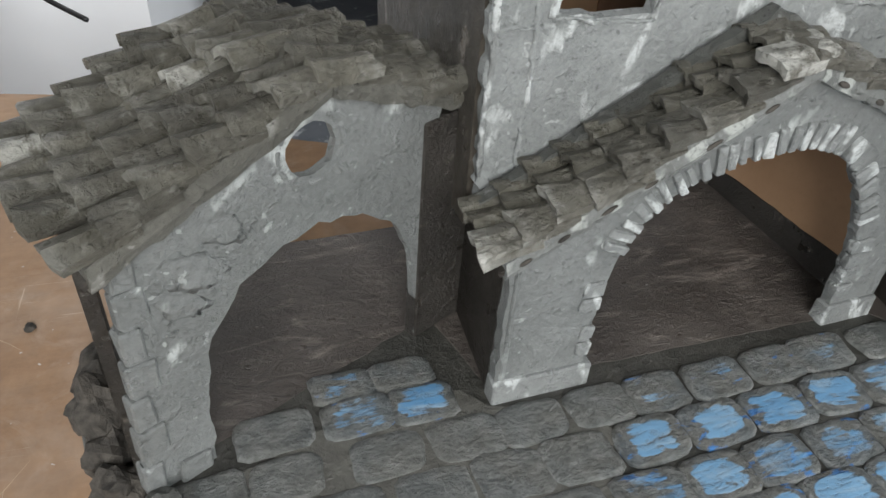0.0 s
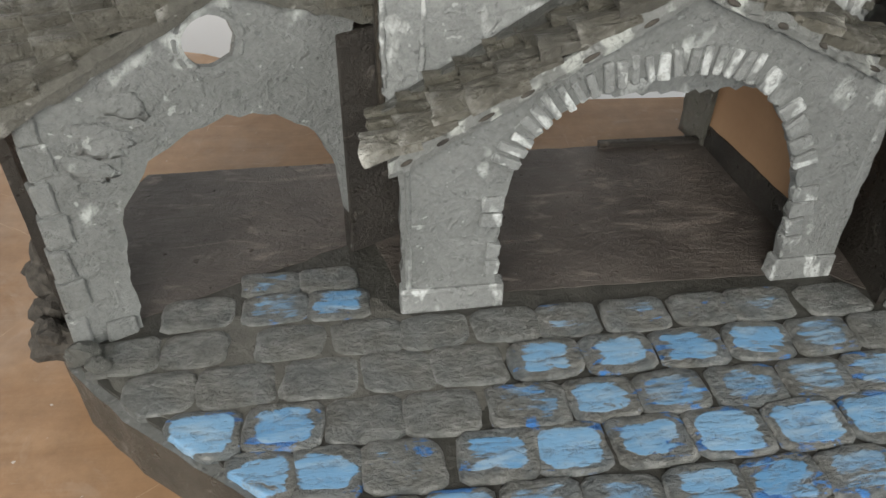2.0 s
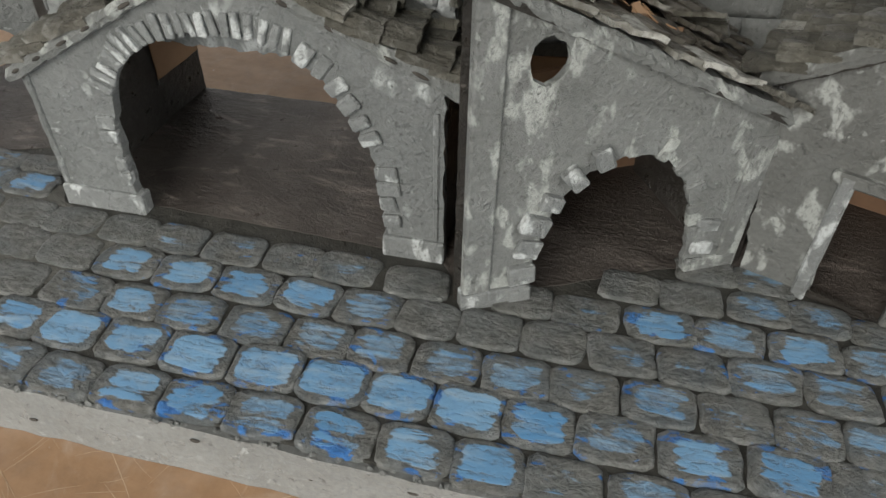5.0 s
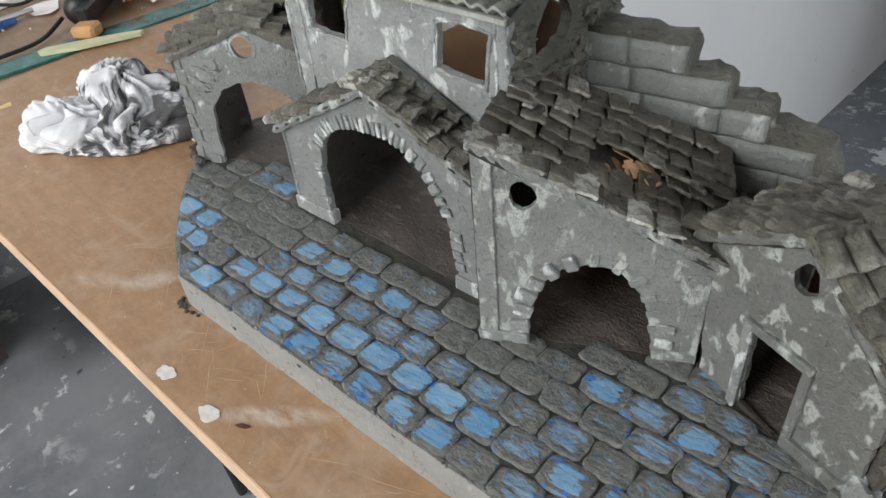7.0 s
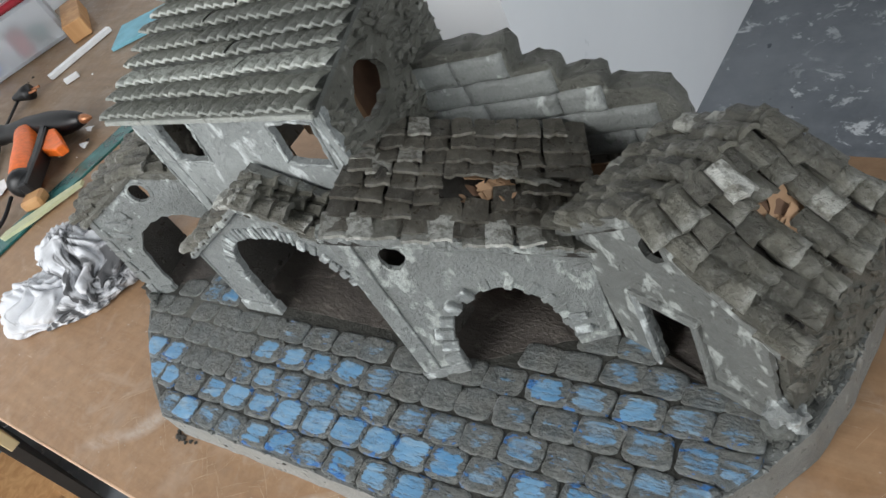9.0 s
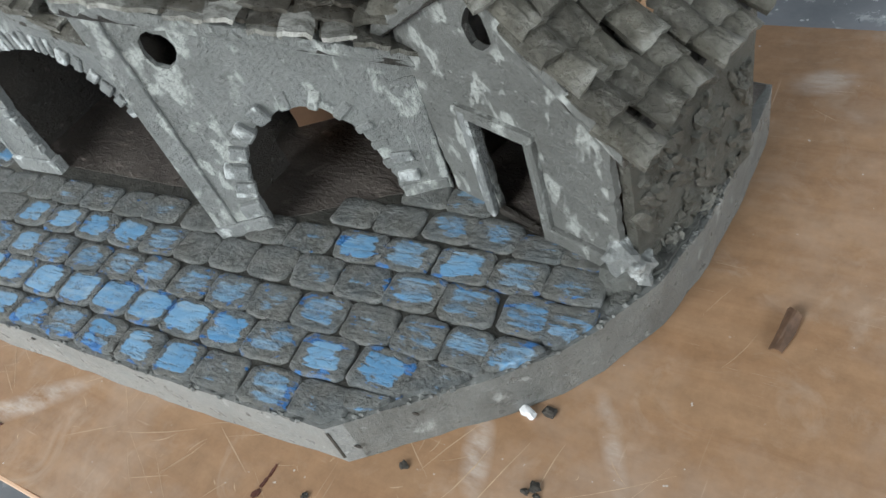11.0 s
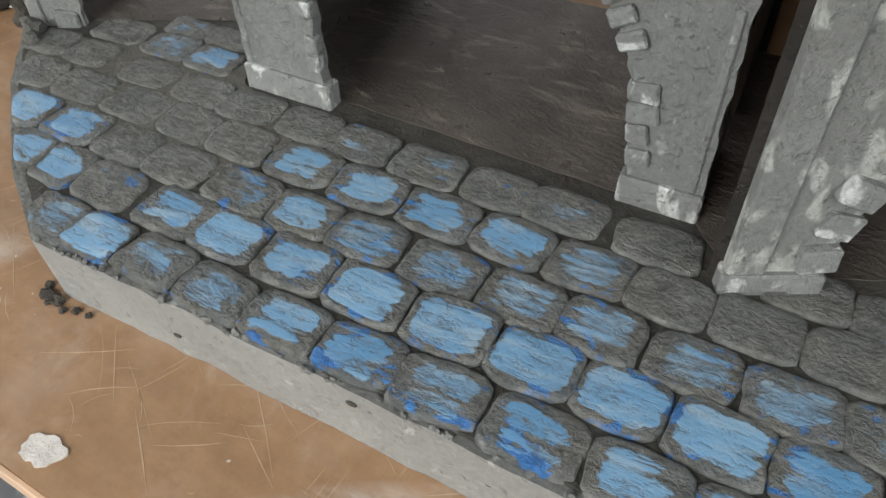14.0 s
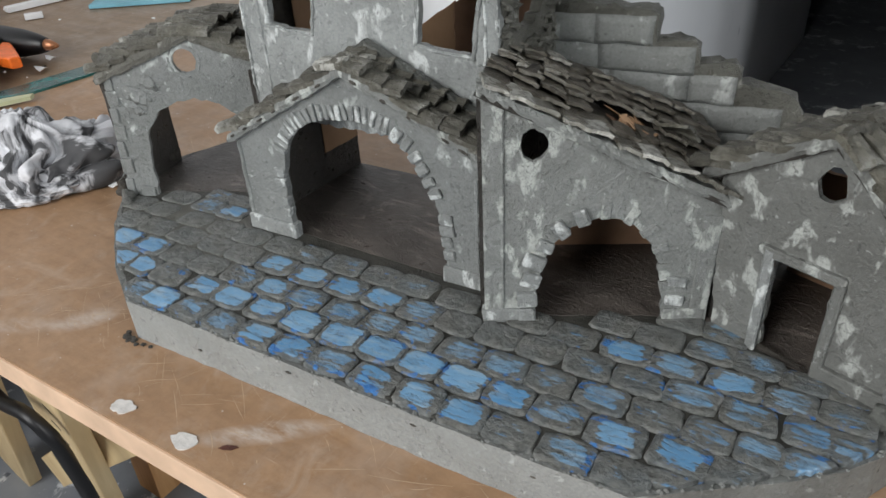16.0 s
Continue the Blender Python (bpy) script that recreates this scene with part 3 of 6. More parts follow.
# ---- benches ----
def bench():
    t = thing("work_table", place(0, 0, -75), "narrow orange varnished board laid on pine trestles", "table")
    m = place(0, 0, 0)
    rng = random.Random(5)
    top = slab(dense([(-50, -17.6), (95, -12.6), (95, 24.6), (40, 24.0), (0, 23.4), (-4.7, 25.3), (-8.5, 28.6), (-14, 31.8), (-20, 33.5), (-50, 38.5)], 2.2, 0.03, rng), [], -1.7, 0.0, False)
    part("tabletop", top, TABLE, t, "orange-brown varnished board, scratched and spattered", m)
    cuts = bmesh.new()
    for k in range(420):
        x, y = rng.uniform(-30, 60), rng.uniform(-15.5, 22)
        if k < 300:
            x, y = rng.uniform(-12, 48), rng.uniform(-14.6, -6)
        a, l, w = radians(rng.choice((28, 35, -32, -38, 75, 60)) + rng.uniform(-8, 8)), rng.uniform(0.5, 2.2) ** 2.0, rng.uniform(0.006, 0.024)
        if y + l * abs(math.sin(a)) > 23 or y - l * abs(math.sin(a)) < -14.6:
            continue
        u, v = V((math.cos(a), math.sin(a), 0)), V((-math.sin(a), math.cos(a), 0))
        bend = rng.uniform(-0.15, 0.15)
        mid = [V((x, y, 0.012)) + u * (l * t) + v * (bend * math.sin(math.pi * t)) for t in (0, 0.33, 0.66, 1)]
        vs = [[cuts.verts.new(p + v * w * k2 * taper) for k2 in (-1, 1)] for p, taper in zip(mid, (0.2, 1, 1, 0.2))]
        for p, q in zip(vs, vs[1:]):
            cuts.faces.new((p[0], p[1], q[1], q[0]))
    tagged(part("scratching", cuts, PLASTER_PALE, t, "pale fine scratches in the varnish", m), kind="stuff")
    lip = bmesh.new()
    box(lip, -72.6, 72.6, -0.18, 0.0, -1.9, -0.10, 0.03)
    part("edge_strip", lip, EDGE_WOOD, t, "pale sawn wood strip along the front edge", place(22.5, -15.1, 0, 1.97))
    # the trestle under the end of the board: a beam and splayed legs
    beam = bmesh.new()
    box(beam, -62, -31.0, -19.0, -17.85, -7.5, -2.3, 0.1)
    part("beam", beam, PALE_PINE, t, "pale pine top beam of the trestle", m)
    for top_end, foot in (((-28.0, -8.4, -2.0), (-57.5, 4.0, -75.0)), ((-40.0, -8.4, -2.0), (-83.0, 1.5, -75.0))):
        top_end, foot = V(top_end), V(foot)
        way = (top_end - foot).normalized()
        side = V((0, 1, 0)).cross(way).normalized()
        at = Matrix((side, way.cross(side), way)).transposed().to_4x4()
        at.translation = foot * CM
        leg = bmesh.new()
        box(leg, -4.4, 4.4, -1.2, 1.2, 0.0, (top_end - foot).length, 0.15)
        part("leg", leg, PALE_PINE, t, "pale yellow pine leg with split nail holes", at)
        for k in range(3):
            hole = bmesh.new()
            # a dark slip in place of the shade in a nail hole
            box(hole, -0.9, 0.9, -1.25, -1.15, -0.14, 0.14, 0.04, 0.03, rng)
            part("nail_hole", hole, ROCK_AND_HOLE, t, "", at @ place(1.4, 0, 40 + 4.5 * k) @ pose(0, 0, 0, 0, 25, 0))
    brace = bmesh.new()
    box(brace, -22, 22, -1.0, 1.0, -3.0, 3.0, 0.1)
    part("brace", brace, PALE_PINE, t, "", pose(-0.47, 0.012, -0.485, 0, -40, 0))
    for x in (60, 82):
        for sgn in (-1, 1):
            leg = bmesh.new()
            box(leg, -4.5, 4.5, -1.0, 1.0, -72.5, 0, 0.1)
            part("leg", leg, PINE, t, "", pose(x * CM, 0.05 + sgn * 0.10, -0.02, sgn * 9, 0, 0))

    c = thing("pine_crate", place(-110, -40, -75), "low pine crate standing in front of the bench", "crate")
    crate = bmesh.new()
    box(crate, -125, -99, -62, -22.6, -62, -60, 0.1)
    part("board", crate, PINE, c, "bright pine board with a dark knot", m)
    crate = bmesh.new()
    box(crate, -127, -85, -22.4, -20.4, -61, -14, 0.1)
    part("panel", crate, BLACK_BOARD, c, "near-black upright panel", m)
    crate = bmesh.new()
    box(crate, -98.8, -86, -24.0, -22.6, -62, -58.5, 0.1)
    part("batten", crate, PINE, c, "pale batten along the panel", m)
    for y in (-60, -25):
        crate = bmesh.new()
        box(crate, -123, -101, y - 1, y + 1, -75, -62, 0.1)
        part("runner", crate, PINE, c, "", m)

    b = thing("side_bench", place(-85, 20, -75), "brown hardboard bench joined to the end of the table", "bench")
    top = slab(dense([(-127, -30), (-50.2, -17.7), (-50.2, 61), (-127, 61)], 4, 0.03, rng), [], -1.9, -0.1, False)
    part("tabletop", top, TABLE_OLD, b, "worn brown hardboard top with glue drops", m)
    for x, y in ((-122, 8), (-58, 14), (-122, 56), (-58, 56)):
        leg = bmesh.new()
        box(leg, x - 3, x + 3, y - 3, y + 3, -75, -1.9, 0.1)
        part("leg", leg, PINE, b, "", m)


bench()

# ---- the base with its paving ----
BASE = [(-0.3, -10.4), (7, -9.8), (14, -9.35), (22, -8.85), (31.2, -8.05), (36.8, -3.5), (38.4, -2.0), (39.5, -0.4), (41.1, 2.6), (41.9, 6.2), (42.3, 10.6), (42.3, 15.2),
        (36.5, 16.0), (32.4, 18.8), (16.6, 14.9), (16.4, 12.7), (8, 12.1), (1, 11.4), (-12.2, 10.4), (-13.4, 7), (-14.6, 3.5), (-13.9, 0.7), (-11.7, -2.6), (-9.2, -4.9), (-4.4, -8.3)]


def base():
    rng = random.Random(11)
    t = thing("diorama_base", place(14, 2, 0), "thick grey foam base of a model village with painted cobbles", "model base")
    body = slab(dense(BASE, 0.8, 0.05, rng), [], 0.0, 2.92, False)
    for v in body.verts:
        if v.co.z < 1:
            v.co.z = 0.02
    for f in body.faces:
        if abs(f.normal.z) < 0.5 and f.calc_center_median().x > 32.0 or abs(f.normal.z) > 0.5:
            f.material_index = 1
        elif f.calc_center_median().x < -0.7:
            f.material_index = 2
    part("foam_board", body, [edge_paint, rough_edge_paint, rubble_paint], t, "grey painted foam board with pitted cut edges", place(0, 0, 0))
    inset = [(p[0] * 0.985 + 0.22, p[1] * 0.972 + 0.05) for p in BASE]
    inset[4:12] = [(30.9, -7.7), (35.9, -3.2), (37.2, -1.9), (38.3, 0.0), (39.6, 2.8), (40.8, 6.4), (41.3, 10.6), (42.0, 15.0)]
    part("mortar_bed", slab(dense(inset, 0.7, 0.10, rng), [], 2.90, 3.11, False), MORTAR, t, "dark grey-brown mortar between the cobbles", place(0, 0, 0))
    filled = [(-11.2, -2.4), (-8.9, -4.5), (-5.6, -6.4), (-1.0, -6.0), (3.0, -5.2), (4.2, -2.4), (3.2, -0.6), (0.1, -0.5), (-0.6, 0.6), (-3.8, 0.5), (-10.4, -1.9)]
    part("mortar_fill", slab(dense(filled, 0.6, 0.15, rng), [], 3.06, 3.165, False), MORTAR_FILL, t, "grey paint filling the joints of the unpainted cobbles", place(0, 0, 0))
    return t


BASE_OB = base()
HOUSE_1, HOUSE_2, HOUSE_3, HOUSE_4, TOWER = (-12.0, -1.9, 29.0), (0.25, -0.1, 5.0), (19.75, -1.05, 31.0), (32.75, 4.35, -16.0), (0.1, 2.8, 5.0)


def inner_floor():
    rng = random.Random(12)
    outline = [(-11.6, -1.2), (-1.0, 4.8), (0.3, 0.6), (18.0, 1.5), (19.9, -0.4), (29.2, 5.0), (30.6, 5.0), (38.9, 2.2), (41.4, 10.2), (42.0, 14.8), (36.4, 15.6), (33, 13.2), (27.0, 12.4), (20.2, 8.6), (17.0, 12.5), (8, 11.9), (1, 11.2), (-12.0, 10.2), (-13.0, 6.8), (-12.9, 2.0)]
    part("inner_floor", slab(dense(outline, 0.8, 0.06, rng), [], 3.0, 3.14, False), INNER, BASE_OB, "dark brown brushed floor inside the houses", place(0, 0, 0))

    lip = bmesh.new()
    box(lip, 10.6, 16.5, 0.0, 0.35, 3.0, 3.42, 0.06, 0.05, rng)
    part("floor_lip", lip, dark_paint_and_shade, BASE_OB, "thin dark strip along the back of the floor", place(0.2, 11.2, 0, 3.5))


inner_floor()


# ---- walls of the houses ----
def front_wall(house, outline, holes, thick, mat, label, seed, rough=0.085, step=0.4, name="front_wall"):
    rng = random.Random(seed)
    return part(name, slab(dense(outline, step, rough, rng), [dense(h, step, rough * 0.5, rng) for h in holes], 0.0, thick), mat, house, label)


def side_wall(house, a, b, low, high, thick, mat, label, seed, name="side_wall", slope=None):
    """A wall from a to b, both (along, deep) in the house's centimetres; slope: the height at b, if it differs."""
    rng = random.Random(seed)
    run = (V(b) - V(a)).length
    turn = math.degrees(math.atan2(b[1] - a[1], b[0] - a[0]))
    m = AT[house] @ place(a[0], a[1], 0, turn)
    outline = dense([(0, low), (run, low), (run, slope or high), (0, high)], 0.6, 0.05, rng)
    return part(name, slab(outline, [], 0.0, thick), mat, house, label, m)


def block(house, name, mat, x0, x1, z0, z1, proud, depth=0.3, label="", seed=0, tilt=0.0, bevel=0.07, jitter=0.05, y=0.0):
    rng = random.Random(seed)
    bm = bmesh.new()
    w, h = (x1 - x0) / 2, (z1 - z0) / 2
    box(bm, -w, w, -proud, depth, -h, h, bevel, jitter, rng)
    m = AT[house] @ place((x0 + x1) / 2, y, (z0 + z1) / 2) @ pose(0, 0, 0, 0, tilt, 0)
    return part(name, bm, mat, house, label, m)


def arch_stones(house, points, count, size, depth, proud, mat, seed, spread=0.12, start=0.0, end=1.0):
    """Blocks set in a row along a line of (along, height), each square to it."""
    rng = random.Random(seed)
    pts = [V(p) for p in points]
    lens = [0.0]
    for a, b in zip(pts, pts[1:]):
        lens.append(lens[-1] + (b - a).length)
    for i in range(count):
        want = lens[-1] * (start + (end - start) * (i + 0.5) / count)
        k = max(j for j in range(len(lens) - 1) if lens[j] <= want)
        a, b = pts[k], pts[k + 1]
        p = a.lerp(b, (want - lens[k]) / (lens[k + 1] - lens[k]))
        way = (b - a).normalized()
        out = V((-way.y, way.x))
        h = depth * rng.uniform(1 - spread, 1 + spread * 1.4)
        c = p + out * (h / 2 - 0.12)
        w = size * rng.uniform(1 - spread, 1 + spread)
        bm = bmesh.new()
        box(bm, -w / 2, w / 2, -proud * rng.uniform(0.5, 1.3), 0.2, -h / 2, h / 2, min(0.08, w * 0.16), 0.04, rng)
        tilt = -math.degrees(math.atan2(way.y, way.x)) + rng.uniform(-7, 7)
        part("arch_stone", bm, mat, house, "", AT[house] @ place(c.x, 0, c.y) @ pose(0, 0, 0, 0, tilt, 0))


def roof_deck(house, corners, thick, mat, name="roof", label="", seed=0):
    """A sloping plate through four corners of (along, deep, height)."""
    rng = random.Random(seed)
    bm = bmesh.new()
    n = 10
    a, b, c, d = (V(p) for p in corners)
    grid = [[(a.lerp(b, i / n)).lerp(d.lerp(c, i / n), j / n) for j in range(n + 1)] for i in range(n + 1)]
    normal = (b - a).cross(d - a).normalized()
    if normal.z < 0:
        normal = -normal
    up, low = [], []
    for i in range(n + 1):
        up.append([]), low.append([])
        for j in range(n + 1):
            edge = V((rng.uniform(-1, 1), rng.uniform(-1, 1), 0)) * 0.07 if i in (0, n) or j in (0, n) else V((0, 0, 0))
            up[-1].append(bm.verts.new(grid[i][j] + edge + normal * rng.uniform(-0.02, 0.02)))
            low[-1].append(bm.verts.new(grid[i][j] + edge - normal * thick))
    for i in range(n):
        for j in range(n):
            bm.faces.new((up[i][j], up[i + 1][j], up[i + 1][j + 1], up[i][j + 1]))
            bm.faces.new((low[i][j + 1], low[i + 1][j + 1], low[i + 1][j], low[i][j]))
    for i in range(n):
        for j in (0, n):
            bm.faces.new((up[i][j], up[i + 1][j], low[i + 1][j], low[i][j]))
            bm.faces.new((up[j][i], up[j][i + 1], low[j][i + 1], low[j][i]))
    bmesh.ops.recalc_face_normals(bm, faces=bm.faces)
    return part(name, bm, mat, house, label)


def verge(house, a, b, deep, seed, back=1.7, mat=None):
    """A rough plastered band along the front edge of a roof."""
    rng = random.Random(seed)
    a, b = V(a), V(b)
    bm = bmesh.new()
    n = int((b - a).length / 0.35)
    rows = []
    for i in range(n + 1):
        p = a.lerp(b, i / n)
        low, out = deep * rng.uniform(0.75, 1.2), rng.uniform(-0.06, 0.06)
        rows.append([bm.verts.new(p + V(q)) for q in ((0, back, 0.42 + out), (0, 0.05, 0.42 + out), (0, -0.10 + out, 0.05), (0, -0.02, 0.1 - low), (0, 0.45, 0.0 - low))])
    for r, q in zip(rows, rows[1:]):
        for k in range(5):
            bm.faces.new((r[k], r[(k + 1) % 5], q[(k + 1) % 5], q[k]))
    bm.faces.new(rows[0])
    bm.faces.new(rows[-1])
    bmesh.ops.recalc_face_normals(bm, faces=bm.faces)
    part("verge", bm, mat or wall_paint, house, "rough plastered verge with pale patches")


BARREL_TILES = tile_set("roof_tile", 1.12, 2.1, 0.34, 0.20, roof_paint, 11, wobble=0.07)
SLATES = tile_set("roof_tile", 1.44, 2.0, 0.03, 0.13, dark_roof_paint, 13, segs=4, wobble=0.055)
WORN_SLATES = tile_set("roof_tile", 1.36, 2.0, 0.05, 0.14, pale_roof_paint, 9, segs=4, wobble=0.07)
ROUND_TILES = tile_set("roof_tile", 1.36, 2.1, 0.24, 0.19, roof_paint, 11, wobble=0.07)
WORN_TILES = tile_set("roof_tile", 1.34, 2.0, 0.22, 0.19, pale_roof_paint, 5, wobble=0.07)
FLAT_TILES = tile_set("roof_tile", 1.70, 2.0, 0.15, 0.26, worn_roof_paint, 9, wobble=0.07)
SMALL_TILES = tile_set("roof_tile", 1.0, 1.5, 0.20, 0.16, roof_paint, 9, wobble=0.05)


def rng_of(seed):
    return random.Random(seed)


def rock(rx, ry, rz, seed, rough=0.35, subdiv=3):
    rng = random.Random(seed)
    bm = bmesh.new()
    bmesh.ops.create_icosphere(bm, subdivisions=subdiv, radius=1.0)
    off = V((rng.uniform(0, 50), rng.uniform(0, 50), rng.uniform(0, 50)))
    for v in bm.verts:
        k = 1 + rough * noise.noise(v.co * 1.3 + off) + rough * 0.6 * noise.noise(v.co * 4.0 + off)
        v.co = V((v.co.x * rx * k, v.co.y * ry * k, max(v.co.z, -0.75) * rz * k))
    return bm


# the low house with a round window, turned away at the end of the row
def house_one():
    h = thing("model_house", place(HOUSE_1[0], HOUSE_1[1], 0, HOUSE_1[2]), "grey model house with a round window over a wide arch", "model house", "houses of the model village")
    arch = [(2.75, 3.0), (2.9, 6.2), (3.3, 8.3), (4.5, 9.85), (6.0, 10.6), (7.4, 10.8), (9.1, 10.35), (10.5, 9.2), (11.3, 7.4), (11.6, 5.0), (11.65, 3.0)]
    outline = [(0.5, 3.0), (0.7, 6.5), (1.0, 9.5), (1.2, 12.4), (7.75, 15.0), (12.3, 13.3), (12.3, 3.0)] + arch[::-1]
    front_wall(h, outline, [ring(7.2, 13.46, 0.86, 0.86, 18, 0.04, rng_of(2))], 0.3, wall_paint, "grey plastered front with a wide arch", 21)
    rng = rng_of(22)
    for i, z in enumerate((3.3, 5.0, 6.3, 7.6, 8.9, 10.2, 11.4)):
        x = 0.45 + (z - 3) * 0.075
        block(h, "quoin", wall_paint, x - 0.10, x + 0.55 + 0.25 * (i % 2), z, z + 1.22, 0.11, 0.45, "", 30 + i, rng.uniform(-2, 2))
    block(h, "corner_stone", wall_paint, 1.5, 2.6, 3.0, 3.9, 0.18, 0.4, "rough stone at the foot of the wall", 41, 6)
    for i, (x, z, w) in enumerate(((3.2, 11.0, 1.1), (2.6, 10.1, 0.8), (4.3, 11.9, 0.7))):
        smear = rock(w, 0.12, w * 0.55, 42 + i, 0.6, 3)
        part("plaster_smear", smear, wall_paint, h, "thick smear of plaster on the wall", AT[h] @ place(x, 0.02, z) @ pose(0, 0, 0, 0, 28, 0), True)
    for k in range(11):
        a = 2 * math.pi * (k + 0.4) / 11
        if k in (2, 3):
            continue
        block(h, "window_surround", wall_paint, 7.2 + 1.1 * math.cos(a) - 0.27, 7.2 + 1.1 * math.cos(a) + 0.27, 13.46 + 1.1 * math.sin(a) - 0.10, 13.46 + 1.1 * math.sin(a) + 0.10, 0.05, 0.2, "", 50 + k, 90 - math.degrees(a))
    # dark block: the shade of the gap between the houses, put into colour
    block(h, "corner_pier", dark_paint_and_shade, 11.6, 14.1, 3.0, 12.85, 0.06, 0.6, "near-black block in place of the shade between the two houses", 44)
    side_wall(h, (0.75, 0.4), (2.2, 5.9), 3.0, 12.2, 0.4, dark_paint_and_shade, "dark brown painted side wall", 23)
    side_wall(h, (13.2, 0.5), (16.5, 5.5), 3.0, 12.4, 0.4, dark_paint_and_shade, "dark brown painted side wall", 24)
    ridge, left, right, deep = 15.2, 12.2, 12.9, 6.1
    # near-black decks: the shade between the tiles is put into their colour
    r1 = roof_deck(h, [(0.3, -0.12, left), (7.8, -0.12, ridge), (7.9, deep, ridge - 0.15), (1.5, deep, left + 0.5)], 0.22, ROCK_AND_HOLE, "roof", "olive grey tiled roof slope", 25)
    r2 = roof_deck(h, [(7.8, -0.12, ridge), (13.9, -0.12, right), (14.2, deep, right - 0.3), (7.9, deep, ridge - 0.15)], 0.22, ROCK_AND_HOLE, "roof", "olive grey tiled roof slope", 26)
    verge(h, (0.5, -0.2, left + 0.05), (7.8, -0.2, ridge), 0.42, 29, 0.6, olive_plaster)
    verge(h, (7.8, -0.2, ridge), (13.9, -0.2, right + 0.05), 0.42, 31, 0.6, olive_plaster)
    lay(r1, h, [(7.9, -0.3, ridge + 0.05), (7.9, deep + 0.2, ridge - 0.1), (1.3, deep + 0.3, left + 0.65), (0.3, -0.3, left + 0.2)], 1.10, 1.36, BARREL_TILES, rng_of(27), (), 0.16, 8.0)
    lay(r2, h, [(7.7, -0.25, ridge + 0.1), (7.8, deep + 0.1, ridge - 0.05), (14.2, deep, right - 0.3), (14.0, -0.25, right - 0.05)], 1.10, 1.36, BARREL_TILES, rng_of(28), (), 0.16, 8.0)
    return h


# the house with the great arch
def house_two():
    h = thing("model_house", place(HOUSE_2[0], HOUSE_2[1], 0, HOUSE_2[2]), "grey model house with a great arch framed by small stones", "model house", "houses of the model village")
    arch = [(3.75, 3.0), (3.6, 5.4), (3.65, 7.8), (3.95, 9.3), (4.6, 10.6), (5.4, 11.4), (6.6, 12.1), (8.3, 12.5), (9.5, 12.65), (10.7, 12.6), (12.1, 12.15), (13.2, 11.25), (14.05, 10.05), (14.85, 8.4), (15.3, 6.8), (15.45, 4.9), (15.5, 3.0)]
    outline = [(0.0, 3.0), (0.0, 9.8), (9.2, 15.3), (17.5, 11.9), (17.95, 11.5), (17.95, 3.0)] + arch[::-1]
    front_wall(h, outline, [], 0.5, wall_paint, "grey plastered gable with a great arch", 61)
    arch_stones(h, arch[3:11], 21, 0.33, 0.95, 0.15, trim_paint, 62)
    arch_stones(h, arch[10:14], 6, 0.60, 0.92, 0.2, trim_paint, 63)
    for i, (z, w) in enumerate(((4.6, 0.7), (5.5, 0.6), (6.3, 0.85), (7.0, 0.85))):
        x = 15.62 - (z - 3) * 0.1
        block(h, "jamb_stone", trim_paint, x - 0.12, x + w, z, z + 0.66, 0.16, 0.3, "", 64 + i, -8)
    for i, (z, w) in enumerate(((4.7, 0.5), (5.5, 0.45), (6.9, 0.75), (7.6, 0.7))):
        block(h, "jamb_stone", trim_paint, 3.62 - w, 3.72, z, z + 0.62, 0.17, 0.3, "", 70 + i, 3)
    for x0, x1 in ((-0.1, 3.95), (15.3, 18.0)):
        block(h, "plinth", trim_paint, x0, x1, 3.0, 4.15, 0.22, 0.55, "pale plinth course at the foot of the pier", 75 + int(x0), 0, 0.08, 0.04)
    for x in (0.25, 17.6):
        block(h, "pier_edge", wall_paint, x - 0.12, x + 0.12, 4.2, 10.4, 0.09, 0.2, "", 78 + int(x), 0, 0.05, 0.05)
    rng = rng_of(79)
    side_wall(h, (0.35, 0.5), (1.35, 11.2), 3.0, 10.0, 0.35, dark_paint_and_shade, "dark brown painted side wall", 80)
    side_wall(h, (17.82, 0.5), (17.55, 11.0), 3.0, 12.4, 0.3, CARD, "bare tan cardboard side wall", 81)
    side_wall(h, (17.51, 0.6), (17.25, 10.9), 3.05, 4.9, 0.06, dark_paint_and_shade, "dark paint brushed along the foot of the wall", 82, "paint_band", 4.3)
    side_wall(h, (1.02, 7.4), (1.36, 11.1), 5.6, 9.4, -0.05, CARD, "bare tan cardboard patch", 83, "bare_patch")
    side_wall(h, (17.84, 0.5), (17.58, 11.0), 3.0, 12.3, -0.1, dark_paint_and_shade, "dark outer side wall", 84)
    eave_l, ridge, eave_r = (-0.6, 9.7), (9.4, 15.5), (18.8, 11.45)
    # dark decks stand in for the shade in the tile gaps
    r1 = roof_deck(h, [(eave_l[0], -0.3, eave_l[1]), (ridge[0], -0.3, ridge[1]), (ridge[0], 2.75, ridge[1] + 0.1), (eave_l[0], 2.75, eave_l[1] + 0.2)], 0.2, dark_paint_and_shade, "roof", "olive grey tiled roof slope", 85)
    r2 = roof_deck(h, [(ridge[0], -0.3, ridge[1]), (eave_r[0], -0.3, eave_r[1]), (eave_r[0], 2.75, eave_r[1] + 0.2), (ridge[0], 2.75, ridge[1] + 0.1)], 0.2, dark_paint_and_shade, "roof", "olive grey tiled roof slope", 86)
    verge(h, (eave_l[0] + 0.2, -0.36, eave_l[1] - 0.05), (ridge[0], -0.36, ridge[1] - 0.05), 0.32, 91, 0.3, wall_paint_dabbed)
